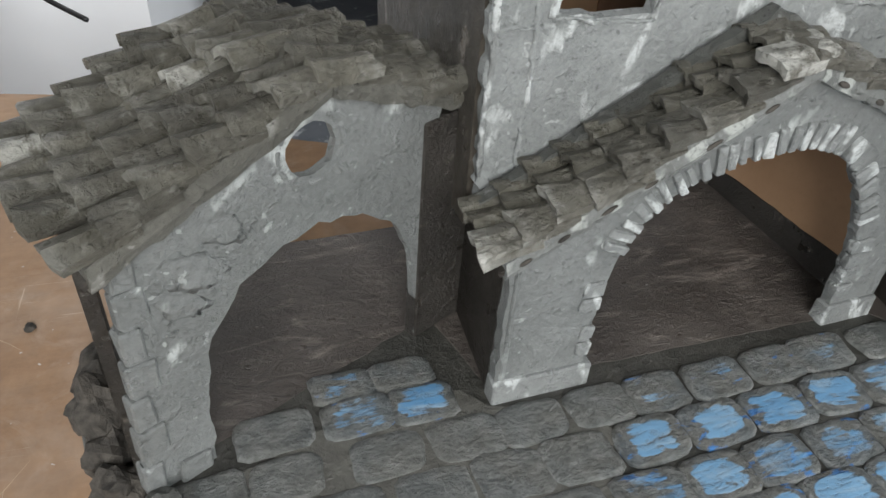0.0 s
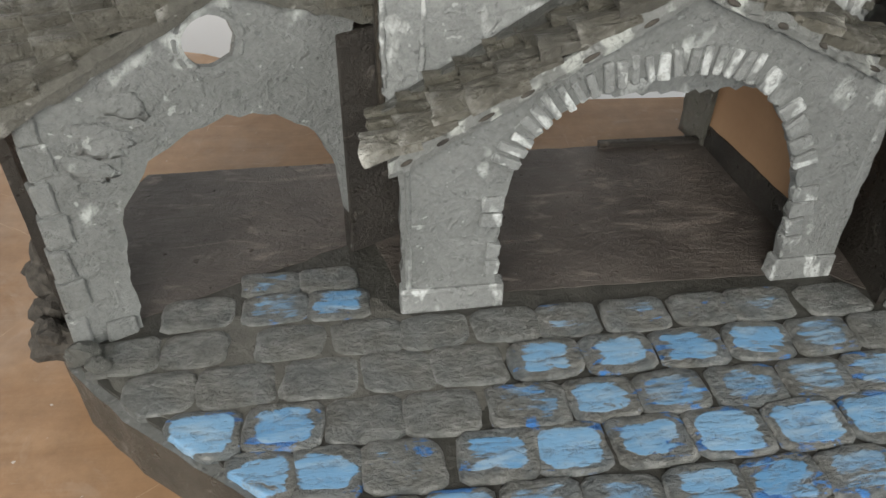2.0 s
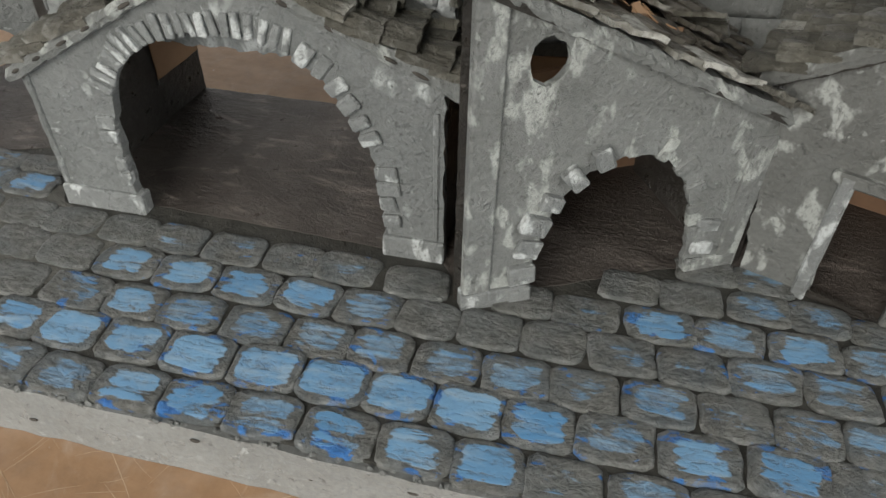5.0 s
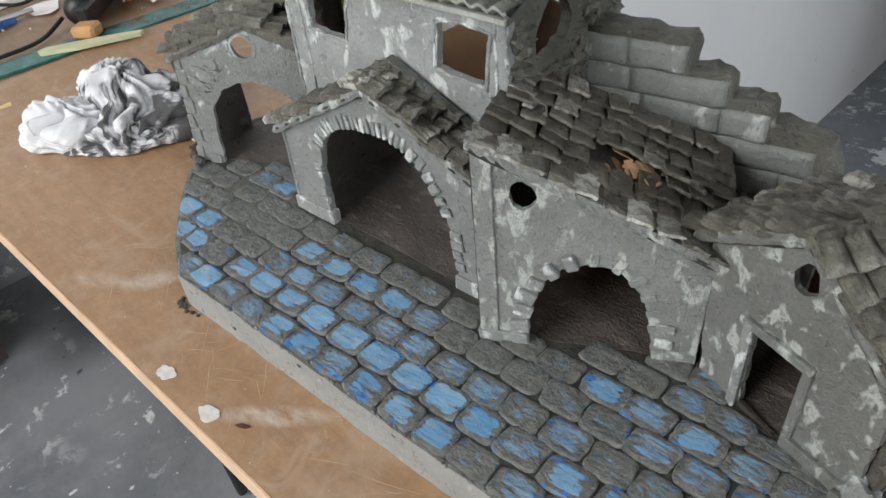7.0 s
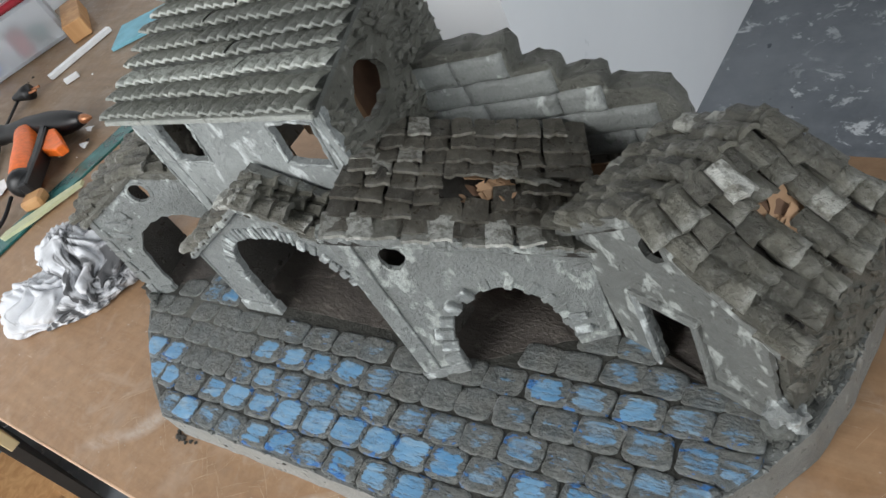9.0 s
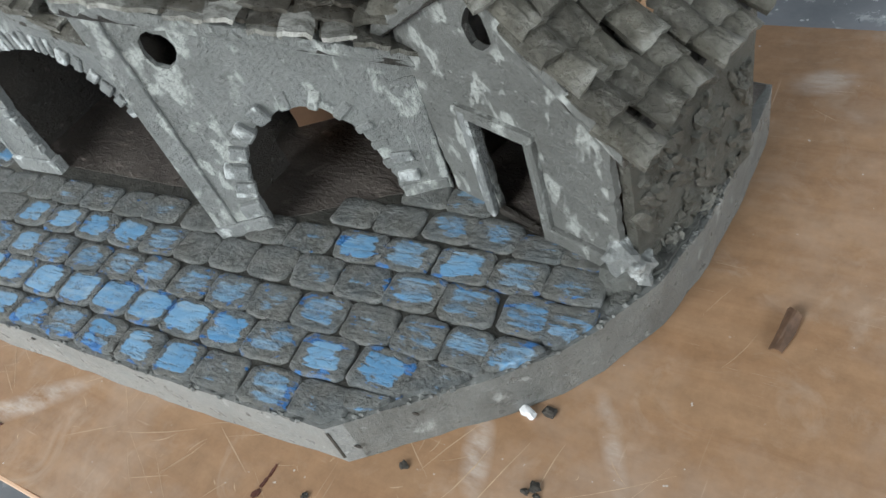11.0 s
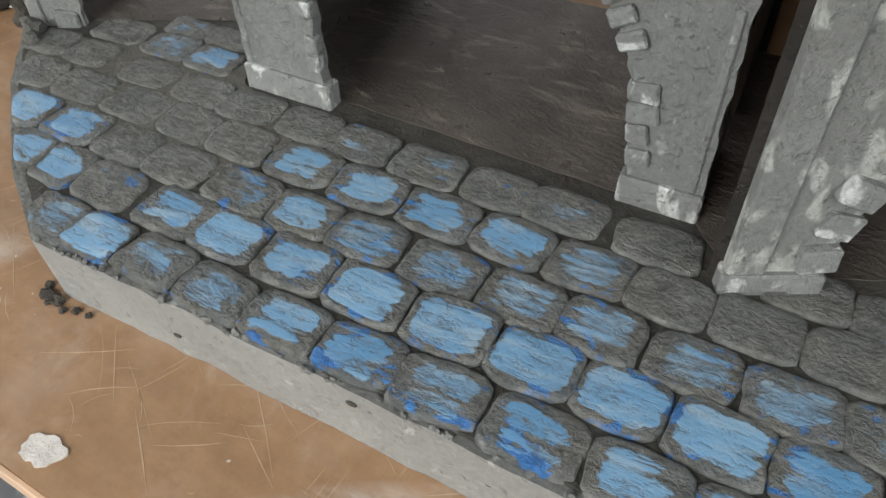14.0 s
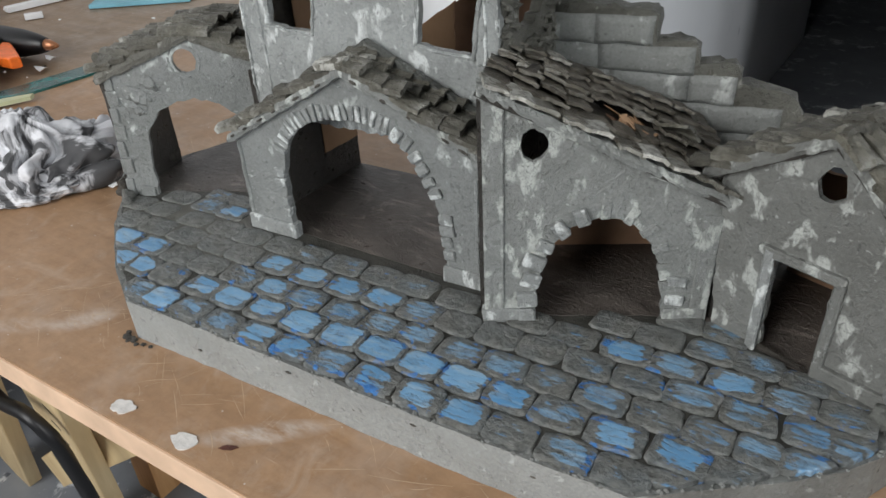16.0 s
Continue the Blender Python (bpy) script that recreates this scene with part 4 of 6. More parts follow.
    verge(h, (ridge[0], -0.36, ridge[1] - 0.05), (eave_r[0] - 0.2, -0.36, eave_r[1] - 0.05), 0.32, 92, 0.3, wall_paint_dabbed)
    for eave, shares in ((eave_l, (0.08, 0.2, 0.34, 0.47, 0.66, 0.84)), (eave_r, (0.18, 0.3, 0.52, 0.7, 0.9))):
        steep = -math.degrees(math.atan2(ridge[1] - eave[1], ridge[0] - eave[0]))
        for k in shares:
            # a solid dark blob gives the shade of an open flute
            flute = bmesh.new()
            bmesh.ops.create_icosphere(flute, subdivisions=2, radius=1.0)
            bmesh.ops.scale(flute, vec=(rng.uniform(0.22, 0.38), 0.06, rng.uniform(0.07, 0.11)), verts=flute.verts)
            x, z = eave[0] + (ridge[0] - eave[0]) * k, eave[1] + (ridge[1] - eave[1]) * k
            part("flute_hole", flute, ROCK_AND_HOLE, h, "dark blob standing in for a shaded tunnel of the corrugated card", AT[h] @ place(x, -0.44, z - 0.06) @ pose(0, 0, 0, 0, steep, 0))
    for deck, eave, seed in ((r1, eave_l, 87), (r2, eave_r, 89)):
        nudge = 0.2 if eave is eave_l else -0.2
        for y0, y1, pitch, course, kind in ((0.95, 2.75, 0.9, 1.15, SMALL_TILES), (-0.5, 0.95, 1.75, 1.25, FLAT_TILES)):
            lay(deck, h, [(ridge[0] + nudge, y0, ridge[1] + 0.12), (ridge[0] + nudge, y1, ridge[1] + 0.2), (eave[0], y1, eave[1] + 0.2), (eave[0], y0, eave[1] + 0.05)], pitch, course, kind, rng_of(seed), (), 0.05, 3.0)
            seed += 1
        # a rough flashing strip where the slope meets the upper storey
        strip = bmesh.new()
        top, foot = V((ridge[0], 2.3, ridge[1] + 0.95)), V((eave[0] * 0.97 + 0.2, 2.3, eave[1] + 0.85))
        rngs = rng_of(seed)
        n = 26
        rows = []
        for i in range(n + 1):
            p, w = top.lerp(foot, i / n), rngs.uniform(0.08, 0.22)
            rows.append([strip.verts.new(p + V(q)) for q in ((0, -w, -0.45), (0, -w, 0.1 + rngs.uniform(-0.08, 0.12)), (0, 0.35, 0.12), (0, 0.35, -0.45))])
        for a, b in zip(rows, rows[1:]):
            for k in range(4):
                strip.faces.new((a[k], a[(k + 1) % 4], b[(k + 1) % 4], b[k]))
        strip.faces.new(rows[0])
        strip.faces.new(rows[-1])
        bmesh.ops.recalc_face_normals(strip, faces=strip.faces)
        part("flashing", strip, stone_wall_paint, h, "rough grey flashing along the upper wall")
    return h


# the upper storey behind it
def tower():
    h = thing("model_tower", place(TOWER[0], TOWER[1], 0, TOWER[2]), "grey upper storey with two windows and a wavy tiled roof", "model house", "houses of the model village")
    outline = [(-0.3, 10.4), (17.5, 10.4), (17.6, 20.9), (-0.5, 20.9)]
    holes = [[(1.75, 16.6), (3.3, 16.4), (4.95, 16.35), (5.55, 19.55), (3.9, 19.75), (2.1, 19.6)], [(12.5, 16.45), (14.2, 16.25), (15.9, 16.15), (16.3, 19.25), (14.6, 19.4), (12.8, 19.2)]]
    front_wall(h, outline, holes, 0.5, pale_wall_paint, "grey plastered wall with pale dry-brushed patches", 101, 0.11, 0.3)
    block(h, "corner_stone", trim_paint, 16.3, 17.7, 14.6, 15.7, 0.3, 0.4, "pale stone at the foot of the corner", 131, 8)
    # rough mouldings of dried paint: torn rims round the windows and thin strips up the corners
    rng = rng_of(102)

    def ridge_line(pts, width, proud, mat, label=""):
        bm = bmesh.new()
        line = dense(pts, 0.3, 0.05, rng, False) + [V(pts[-1])]
        rows = []
        for k, p in enumerate(line):
            way = (V(line[min(k + 1, len(line) - 1)]) - V(line[max(k - 1, 0)])).normalized()
            out = V((-way.y, way.x)) * width * rng.uniform(0.3, 0.7)
            high = proud * rng.uniform(0.2, 1.25)
            rows.append([bm.verts.new(q) for q in ((p.x - out.x, 0.05, p.y - out.y), (p.x - out.x * 0.5, -high, p.y - out.y * 0.5), (p.x + out.x * 0.5, -high * rng.uniform(0.6, 1.1), p.y + out.y * 0.5), (p.x + out.x, 0.05, p.y + out.y))])
        for a, b in zip(rows, rows[1:]):
            for k in range(4):
                bm.faces.new((a[k], a[(k + 1) % 4], b[(k + 1) % 4], b[k]))
        bm.faces.new(rows[0])
        bm.faces.new(rows[-1])
        bmesh.ops.recalc_face_normals(bm, faces=bm.faces)
        return part("moulding", bm, mat, h, label, None, True)

    for hole in holes:
        cx, cz = sum(p[0] for p in hole) / 6, sum(p[1] for p in hole) / 6
        around = [(cx + (x - cx) * 1.10, cz + (z - cz) * 1.10) for x, z in hole]
        ridge_line([around[0], around[5], around[4], around[3]], 0.22, 0.10, trim_paint)
        ridge_line([around[3], around[2]], 0.26, 0.14, trim_paint)
        ridge_line([around[2], around[1], around[0]], 0.18, 0.10, pale_wall_paint)
    for x in (-0.3, 1.05, 16.75, 17.45):
        ridge_line([(x, 11.2 if x < 9 else 13.2), (x + 0.04, 16.0), (x - 0.05, 20.6)], 0.24, 0.13, trim_paint if x != 1.05 else pale_wall_paint, "thick dried ridge of pale paint")
    ridge_line([(-0.3, 16.2), (1.0, 16.25)], 0.16, 0.08, pale_wall_paint)
    # side walls, the one towards the square of rough stones with a torn opening
    m = AT[h] @ place(17.6, 0.4, 0, 90)
    rng = rng_of(125)
    gap = [(2.6, 19.6), (2.1, 18.5), (2.0, 17.2), (3.2, 16.8), (5.0, 17.4), (5.6, 18.5), (4.9, 19.6), (3.8, 20.3)]
    wall = slab(dense([(0, 11.5), (11.2, 11.5), (11.2, 24.0), (0, 20.9)], 0.5, 0.08, rng), [dense(gap, 0.4, 0.12, rng)], 0.0, 0.7)
    part("side_wall", wall, rough_stone_paint, h, "rough grey stone side wall with a torn opening", m)
    stones = []
    for k in range(9):
        bm = rock(rng.uniform(0.45, 0.8), 0.34, rng.uniform(0.26, 0.42), 300 + k, 0.7, 2)
        bmesh.ops.scale(bm, vec=(CM, CM, CM), verts=bm.verts)
        stones.append(mesh_of("wall_stone", bm, rough_stone_paint))
    for row in range(22):
        z = 12.4 + row * 0.52
        for col in range(13):
            y = 0.35 + col * 0.86 + (row % 2) * 0.4 + rng.uniform(-0.2, 0.2)
            z2 = z + rng.uniform(-0.15, 0.15)
            if y > 10.9 or z2 > 20.7 + y * 0.28 or (1.4 < y < 6.3 and 16.3 < z2 < 20.7) or rng.random() < 0.12:
                continue
            attach(new("wall_stone", rng.choice(stones)), h, m @ place(y, 0.02, z2) @ pose(0, 0, 0, rng.uniform(-15, 15), rng.uniform(-25, 35), rng.uniform(-12, 12)))
    side_wall(h, (-0.5, 0.4), (-0.5, 11.6), 9.0, 20.9, -0.5, bark_paint, "dark brown rough side wall", 126, "side_wall", 24.0)
    side_wall(h, (0.25, 4.2), (0.25, 9.8), 11.6, 20.4, 0.08, CARD, "bare tan cardboard inside face", 127, "bare_patch")
    torn = dense([(2.0, 11.4), (4.5, 12.95), (6.9, 14.4), (9.4, 16.1), (9.4, 9.6), (2.0, 9.6)], 0.5, 0.06, rng)
    part("back_wall", slab(torn, [], 10.0, 10.3), CARD, h, "bare tan cardboard back wall torn off aslant")
    torn = dense([(9.45, 16.0), (12.0, 17.4), (14.0, 16.9), (16.8, 18.0), (16.8, 9.6), (9.45, 9.6)], 0.5, 0.06, rng)
    part("back_wall", slab(torn, [], 9.9, 10.2), BROWN_CARD, h, "dark brown cardboard back wall")
    roof = roof_deck(h, [(-0.9, -0.9, 20.75), (18.2, -0.9, 20.75), (18.2, 12.2, 24.6), (-0.9, 12.2, 24.6)], 0.3, stone_wall_paint, "roof", "grey-green roof of wavy tile courses", 129)
    up = V((0, 13.2, 3.85)).normalized()
    rng = rng_of(130)
    for r in range(10):
        # each course is a strip of corrugated card, its cut edge showing over the one below
        ends = [-1.0, 8.5 + rng.uniform(-3.0, 3.0), 18.3]
        for s0, s1 in zip(ends, ends[1:]):
            bm = bmesh.new()
            n = int((s1 - s0) / 0.13)
            lift, jag = rng.uniform(0.02, 0.12), rng.uniform(-0.12, 0.12)
            phase, bow = rng.uniform(0, 6), rng.uniform(-0.10, 0.10)
            rows = []
            for d, z in ((0.0, 0.50 + lift), (0.12, 0.53 + lift), (0.7, 0.36 + lift), (1.5, 0.10)):
                line = []
                for i in range(n + 1):
                    x = s0 + (s1 - s0) * i / n
                    wave = 0.5 + 0.5 * math.sin(x * 2 * math.pi / 0.98 + phase)
                    wave = wave ** 0.8 * 0.27 * (1.0 if d < 1 else 0.5) * (1 + 0.35 * noise.noise(V((x * 0.7, r, 3))))
                    sway = 0.16 * noise.noise(V((x * 0.35, r * 2.3, 0))) + 0.06 * noise.noise(V((x * 2.1, r * 2.3, 7))) + bow * (x - s0) / 6
                    line.append(V((x, d + jag + sway, z + wave + 0.05 * noise.noise(V((x * 2.5, d * 3, r))))))
                rows.append(line)
            rows.insert(0, [p + V((0, 0.05, -0.17)) for p in rows[0]])
            rows.insert(0, [p + V((0, 0.25, -0.34)) for p in rows[0]])
            vs = [[bm.verts.new(p) for p in line] for line in rows]
            for k, (a, b) in enumerate(zip(vs, vs[1:])):
                for i in range(n):
                    f = bm.faces.new((a[i], a[i + 1], b[i + 1], b[i]))
                    f.material_index = 1 if k in (1, 2) else 0
            bmesh.ops.recalc_face_normals(bm, faces=bm.faces)
            x, y = V((1, 0, 0)), up
            m = Matrix((x, y, x.cross(y))).transposed().to_4x4()
            m.translation = (V((0, -1.0, 20.6)) + up * (r * 1.36)) * CM
            part("tile_course", bm, [tower_tile_paint, rim_paint], roof, "", AT[h] @ m, True)
    eave = bmesh.new()
    box(eave, -1.0, 18.2, -1.08, -0.6, 20.5, 20.82, 0.06, 0.04, rng)
    part("eave_edge", eave, rim_paint, h, "pale cut edge of the card along the eave")
    return h


# the house with the small ragged arch
def house_three():
    h = thing("model_house", place(HOUSE_3[0], HOUSE_3[1], 0, HOUSE_3[2]), "grey model house with a rough stone arch and torn roof", "model house", "houses of the model village")
    arch = [(2.7, 3.0), (2.75, 5.1), (3.1, 6.9), (3.65, 8.25), (4.6, 9.15), (5.7, 9.7), (6.9, 9.7), (7.8, 9.2), (8.75, 8.1), (9.25, 6.7), (9.55, 4.9), (9.7, 3.0)]
    outline = [(0.1, 3.0), (0.3, 16.6), (0.8, 16.45), (12.3, 10.3), (12.05, 3.0)] + arch[::-1]
    front_wall(h, outline, [ring(2.52, 13.82, 0.68, 0.85, 16, 0.08, rng_of(140))], 0.32, wall_paint_dabbed, "grey plastered front with pale patches", 141, 0.09)
    arch_stones(h, arch[:6], 7, 0.75, 0.95, 0.3, trim_paint, 142, 0.2)
    arch_stones(h, arch[5:11], 6, 0.5, 0.85, 0.14, wall_paint_dabbed, 143, 0.2)
    block(h, "pilaster", wall_paint_dabbed, 0.0, 1.05, 3.0, 16.3, 0.14, 0.4, "grey pilaster at the corner", 144, 0, 0.06, 0.03)
    block(h, "plinth", trim_paint, -0.14, 2.65, 3.0, 4.0, 0.2, 0.45, "pale foot of the pier", 145)
    block(h, "plinth", wall_paint_dabbed, 9.75, 12.0, 3.0, 3.9, 0.16, 0.4, "", 146)
    for i, z in enumerate((4.2, 5.4)):
        block(h, "jamb_stone", trim_paint, 9.75, 10.75, z, z + 0.6, 0.18, 0.3, "pale stone beside the arch", 147 + i, 4)
    block(h, "pilaster", wall_paint_dabbed, 11.15, 12.1, 3.0, 9.8, 0.12, 0.3, "", 149, 0, 0.06, 0.03)
    side_wall(h, (0.1, 0.4), (3.0, 4.6), 3.0, 16.2, 0.4, dark_paint_and_shade, "dark brown painted side wall", 150)
    side_wall(h, (11.8, 0.5), (11.2, 7.5), 3.0, 9.9, 0.35, dark_paint_and_shade, "dark brown painted side wall", 151)
    side_wall(h, (3.2, 7.8), (12.2, 7.8), 3.0, 9.0, 0.3, SHADED_CARD, "bare card back wall, browned for the shade inside the house", 156, "back_wall")
    corners = [(-0.3, -0.25, 16.75), (12.7, -0.25, 10.3), (13.2, 9.6, 10.8), (1.0, 9.6, 16.1)]
    # deck coloured dark, as shade in the gaps between the slates
    roof = roof_deck(h, corners, 0.25, dark_paint_and_shade, "roof", "olive grey tiled roof with a torn hole", 152)
    across = V(corners[1]) - V(corners[0])
    down = V(corners[0]) - V(corners[3])
    lay(roof, h, [V(p) + V((0, d, 0.12)) for p, d in ((corners[3], 0), (corners[2], 0), (corners[1], 0.7), (corners[0], 0.7))], 1.46, 1.2, SLATES, rng_of(153), ((6.6, 5.5, 1.2), (8.1, 5.4, 1.2)), 0.09, 5.0, 6.5)
    low_l, low_r = V(corners[0]) + V((0.1, 0.35, 0.24)), V(corners[1]) + V((0, 0.35, 0.24))
    lay(roof, h, [low_l + V((0, 1.0, 0)), low_r + V((0, 1.0, 0)), low_r, low_l], 1.42, 1.2, WORN_SLATES, rng_of(157), (), 0.12, 6.0, 5.0)
    verge(h, (-0.2, -0.22, 16.65), (12.6, -0.22, 10.25), 0.35, 155, 0.8, wall_paint_dabbed)
    m, sign = slope(h, V(corners[3]), across, down)
    rng = rng_of(154)
    tear = [(sign * a, d) for a, d in ((5.4, 4.5), (6.8, 4.2), (9.0, 4.5), (9.3, 6.0), (7.8, 6.8), (6.0, 6.6))]
    part("torn_cardboard", slab(dense(tear, 0.35, 0.18, rng), [], 0.05, 0.12, False), CARD, h, "bare tan cardboard in the torn roof", m)
    # dark patch laid on the card gives the shade of the hole
    hole = [(sign * a, d) for a, d in ((6.2, 5.0), (7.4, 4.8), (8.6, 5.2), (8.3, 6.0), (6.6, 6.1))]
    part("torn_hole", slab(dense(hole, 0.3, 0.2, rng), [], 0.12, 0.16, False), BROWN_CARD, h, "dark brown patch standing in for the shaded hole in the tear", m)
    for i in range(11):
        bm = slab(dense([(-0.7, -0.25), (0.6, -0.3), (0.75, 0.2), (-0.5, 0.3)], 0.3, 0.1, rng), [], 0, 0.05, False)
        part("torn_flap", bm, CARD, h, "", m @ place(sign * rng.uniform(6.2, 8.6), rng.uniform(4.6, 6.3), 0.28) @ pose(0, 0, 0, rng.uniform(-32, 32), rng.uniform(-25, 25), rng.uniform(-50, 50)))
    bm = arc_tile(1.7, 1.9, 0.2, 0.13, 7)
    part("loose_tile", bm, roof_paint, h, "loose tile standing askew by the hole", m @ place(sign * 9.4, 4.9, 0.5) @ pose(0, 0, 0, 25, -22, 28))
    return h


# the gabled house with the door
def house_four():
    h = thing("model_house", place(HOUSE_4[0], HOUSE_4[1], 0, HOUSE_4[2]), "grey gabled model house with a framed doorway", "model house", "houses of the model village")
    outline = [(-2.3, 3.0), (-3.0, 9.6), (-3.1, 11.9), (1.9, 15.3), (7.2, 10.2), (7.2, 3.0), (3.3, 3.0), (3.15, 8.65), (0.3, 8.65), (0.42, 3.0)]
    front_wall(h, outline, [ring(2.0, 13.25, 0.66, 0.85, 14, 0.16, rng_of(160))], 0.35, shaded_wall_paint, "grey plastered gable with pale patches", 161, 0.08)
    block(h, "door_frame", trim_paint, -0.15, 0.36, 3.0, 9.2, 0.38, 0.3, "pale dry-brushed door jamb", 162, 0, 0.1, 0.06)
    block(h, "door_frame", shaded_wall_paint, 3.25, 3.75, 3.0, 8.9, 0.34, 0.3, "", 163, 0, 0.1, 0.06)
    block(h, "lintel", shaded_wall_paint, -0.5, 3.75, 8.65, 9.25, 0.34, 0.3, "patchy grey lintel over the doorway", 164, 1.5, 0.1, 0.06)
    block(h, "plinth", shaded_wall_paint, 3.6, 7.25, 3.0, 4.1, 0.3, 0.4, "", 165)
    part("corner_stone", rock(0.85, 0.75, 0.95, 166, 0.7), trim_paint, h, "rough pale stone at the corner", AT[h] @ place(7.4, 0.1, 3.8))
    block(h, "threshold", dark_paint_and_shade, 0.35, 3.25, 3.0, 3.3, 0.1, 0.3, "", 167, 4)
    side_wall(h, (7.2, 0.4), (7.2, 8.4), 3.0, 10.5, -0.5, rough_stone_paint, "rough olive grey side wall", 168)
    side_wall(h, (-2.6, 0.4), (-2.6, 8.0), 3.0, 10.8, 0.4, dark_paint_and_shade, "dark side wall", 169)
    side_wall(h, (-2.2, 7.6), (6.5, 7.6), 3.0, 10.0, 0.3, SHADED_CARD, "bare card back wall, browned for the shade inside the house", 177, "back_wall")
    rng = rng_of(170)
    for i in range(60):
        bm = rock(rng.uniform(0.4, 0.9), 0.28, rng.uniform(0.25, 0.5), 260 + i, 0.7, 2)
        part("wall_stone", bm, rough_stone_paint, h, "", AT[h] @ place(7.66, rng.uniform(0.6, 8.2), rng.uniform(3.4, 9.9)) @ pose(0, 0, 0, 0, 0, 90) @ pose(0, 0, 0, 0, rng.uniform(35, 80), 0))
    front, back = (1.9, -0.3, 15.35), (3.0, 8.3, 14.6)
    el, el_back, er, er_back = (-3.9, -0.3, 11.75), (-3.4, 8.2, 11.4), (8.1, -0.3, 9.95), (7.6, 8.9, 10.7)
    # both decks carry the shade under the tiles in their dark colour
    r1 = roof_deck(h, [el, front, back, el_back], 0.25, dark_paint_and_shade, "roof", "olive grey tiled roof slope", 171)
    r2 = roof_deck(h, [front, er, er_back, back], 0.25, dark_paint_and_shade, "roof", "olive grey tiled roof slope with a torn hole", 172)
    up = V((0, 0, 0.12))
    lay(r1, h, [V(front) + up + V((0.2, -0.2, 0)), V(back) + up + V((0.2, 0.1, 0)), V(el_back), V(el) + V((0, -0.2, 0))], 1.42, 1.3, ROUND_TILES, rng_of(173), (), 0.15, 8.0)
    lay(r2, h, [V(front) + up + V((-0.2, -0.2, 0)), V(back) + up + V((-0.2, 0.1, 0)), V(er_back), V(er) + V((0, -0.2, 0))], 1.42, 1.3, ROUND_TILES, rng_of(174), ((5.1, 2.7, 1.05), (5.5, 3.7, 0.95)), 0.15, 7.0)
    lay(r2, h, [V(front).lerp(V(back), 0.40) + V((0.5, 0, -0.10)), V(front).lerp(V(back), 0.56) + V((0.5, 0, -0.10)), V(er).lerp(V(er_back), 0.52).lerp(V(front).lerp(V(back), 0.56), 0.55) + up * 4, V(er).lerp(V(er_back), 0.36).lerp(V(front).lerp(V(back), 0.40), 0.55) + up * 4], 1.42, 2.4, WORN_TILES, rng_of(178), (), 0.1, 8.0)
    verge(h, (-4.0, -0.34, 11.8), (1.9, -0.34, 15.4), 0.4, 175, 0.4, shaded_wall_paint)
    verge(h, (1.9, -0.34, 15.4), (8.1, -0.34, 10.0), 0.4, 176, 0.4, shaded_wall_paint)
    m, sign = slope(h, front, V(back) - V(front), (V(er) - V(front)).lerp(V(er_back) - V(back), 0.55))
    tear = [(sign * a, d) for a, d in ((4.0, 1.9), (5.0, 1.4), (6.2, 2.2), (6.8, 3.8), (6.0, 5.1), (4.9, 4.6))]
    part("torn_cardboard", slab(dense(tear, 0.35, 0.18, rng), [], 0.05, 0.12, False), CARD, h, "bare tan cardboard in the torn roof", m)
    # the hole's shade is a dark patch on top of the card
    hole = [(sign * a, d) for a, d in ((4.9, 2.2), (5.6, 2.4), (6.1, 3.4), (5.7, 3.9), (5.2, 3.2))]
    part("torn_hole", slab(dense(hole, 0.3, 0.15, rng), [], 0.12, 0.16, False), BROWN_CARD, h, "dark brown patch standing in for the shaded hole in the tear", m)
    for i in range(8):
        bm = slab(dense([(-0.6, -0.25), (0.6, -0.3), (0.7, 0.2), (-0.5, 0.3)], 0.3, 0.1, rng), [], 0, 0.05, False)
        part("torn_flap", bm, CARD, h, "", m @ place(sign * rng.uniform(4.7, 6.2), rng.uniform(2.2, 4.2), 0.2) @ pose(0, 0, 0, rng.uniform(-25, 25), rng.uniform(-20, 20), rng.uniform(20, 80)))
    return h


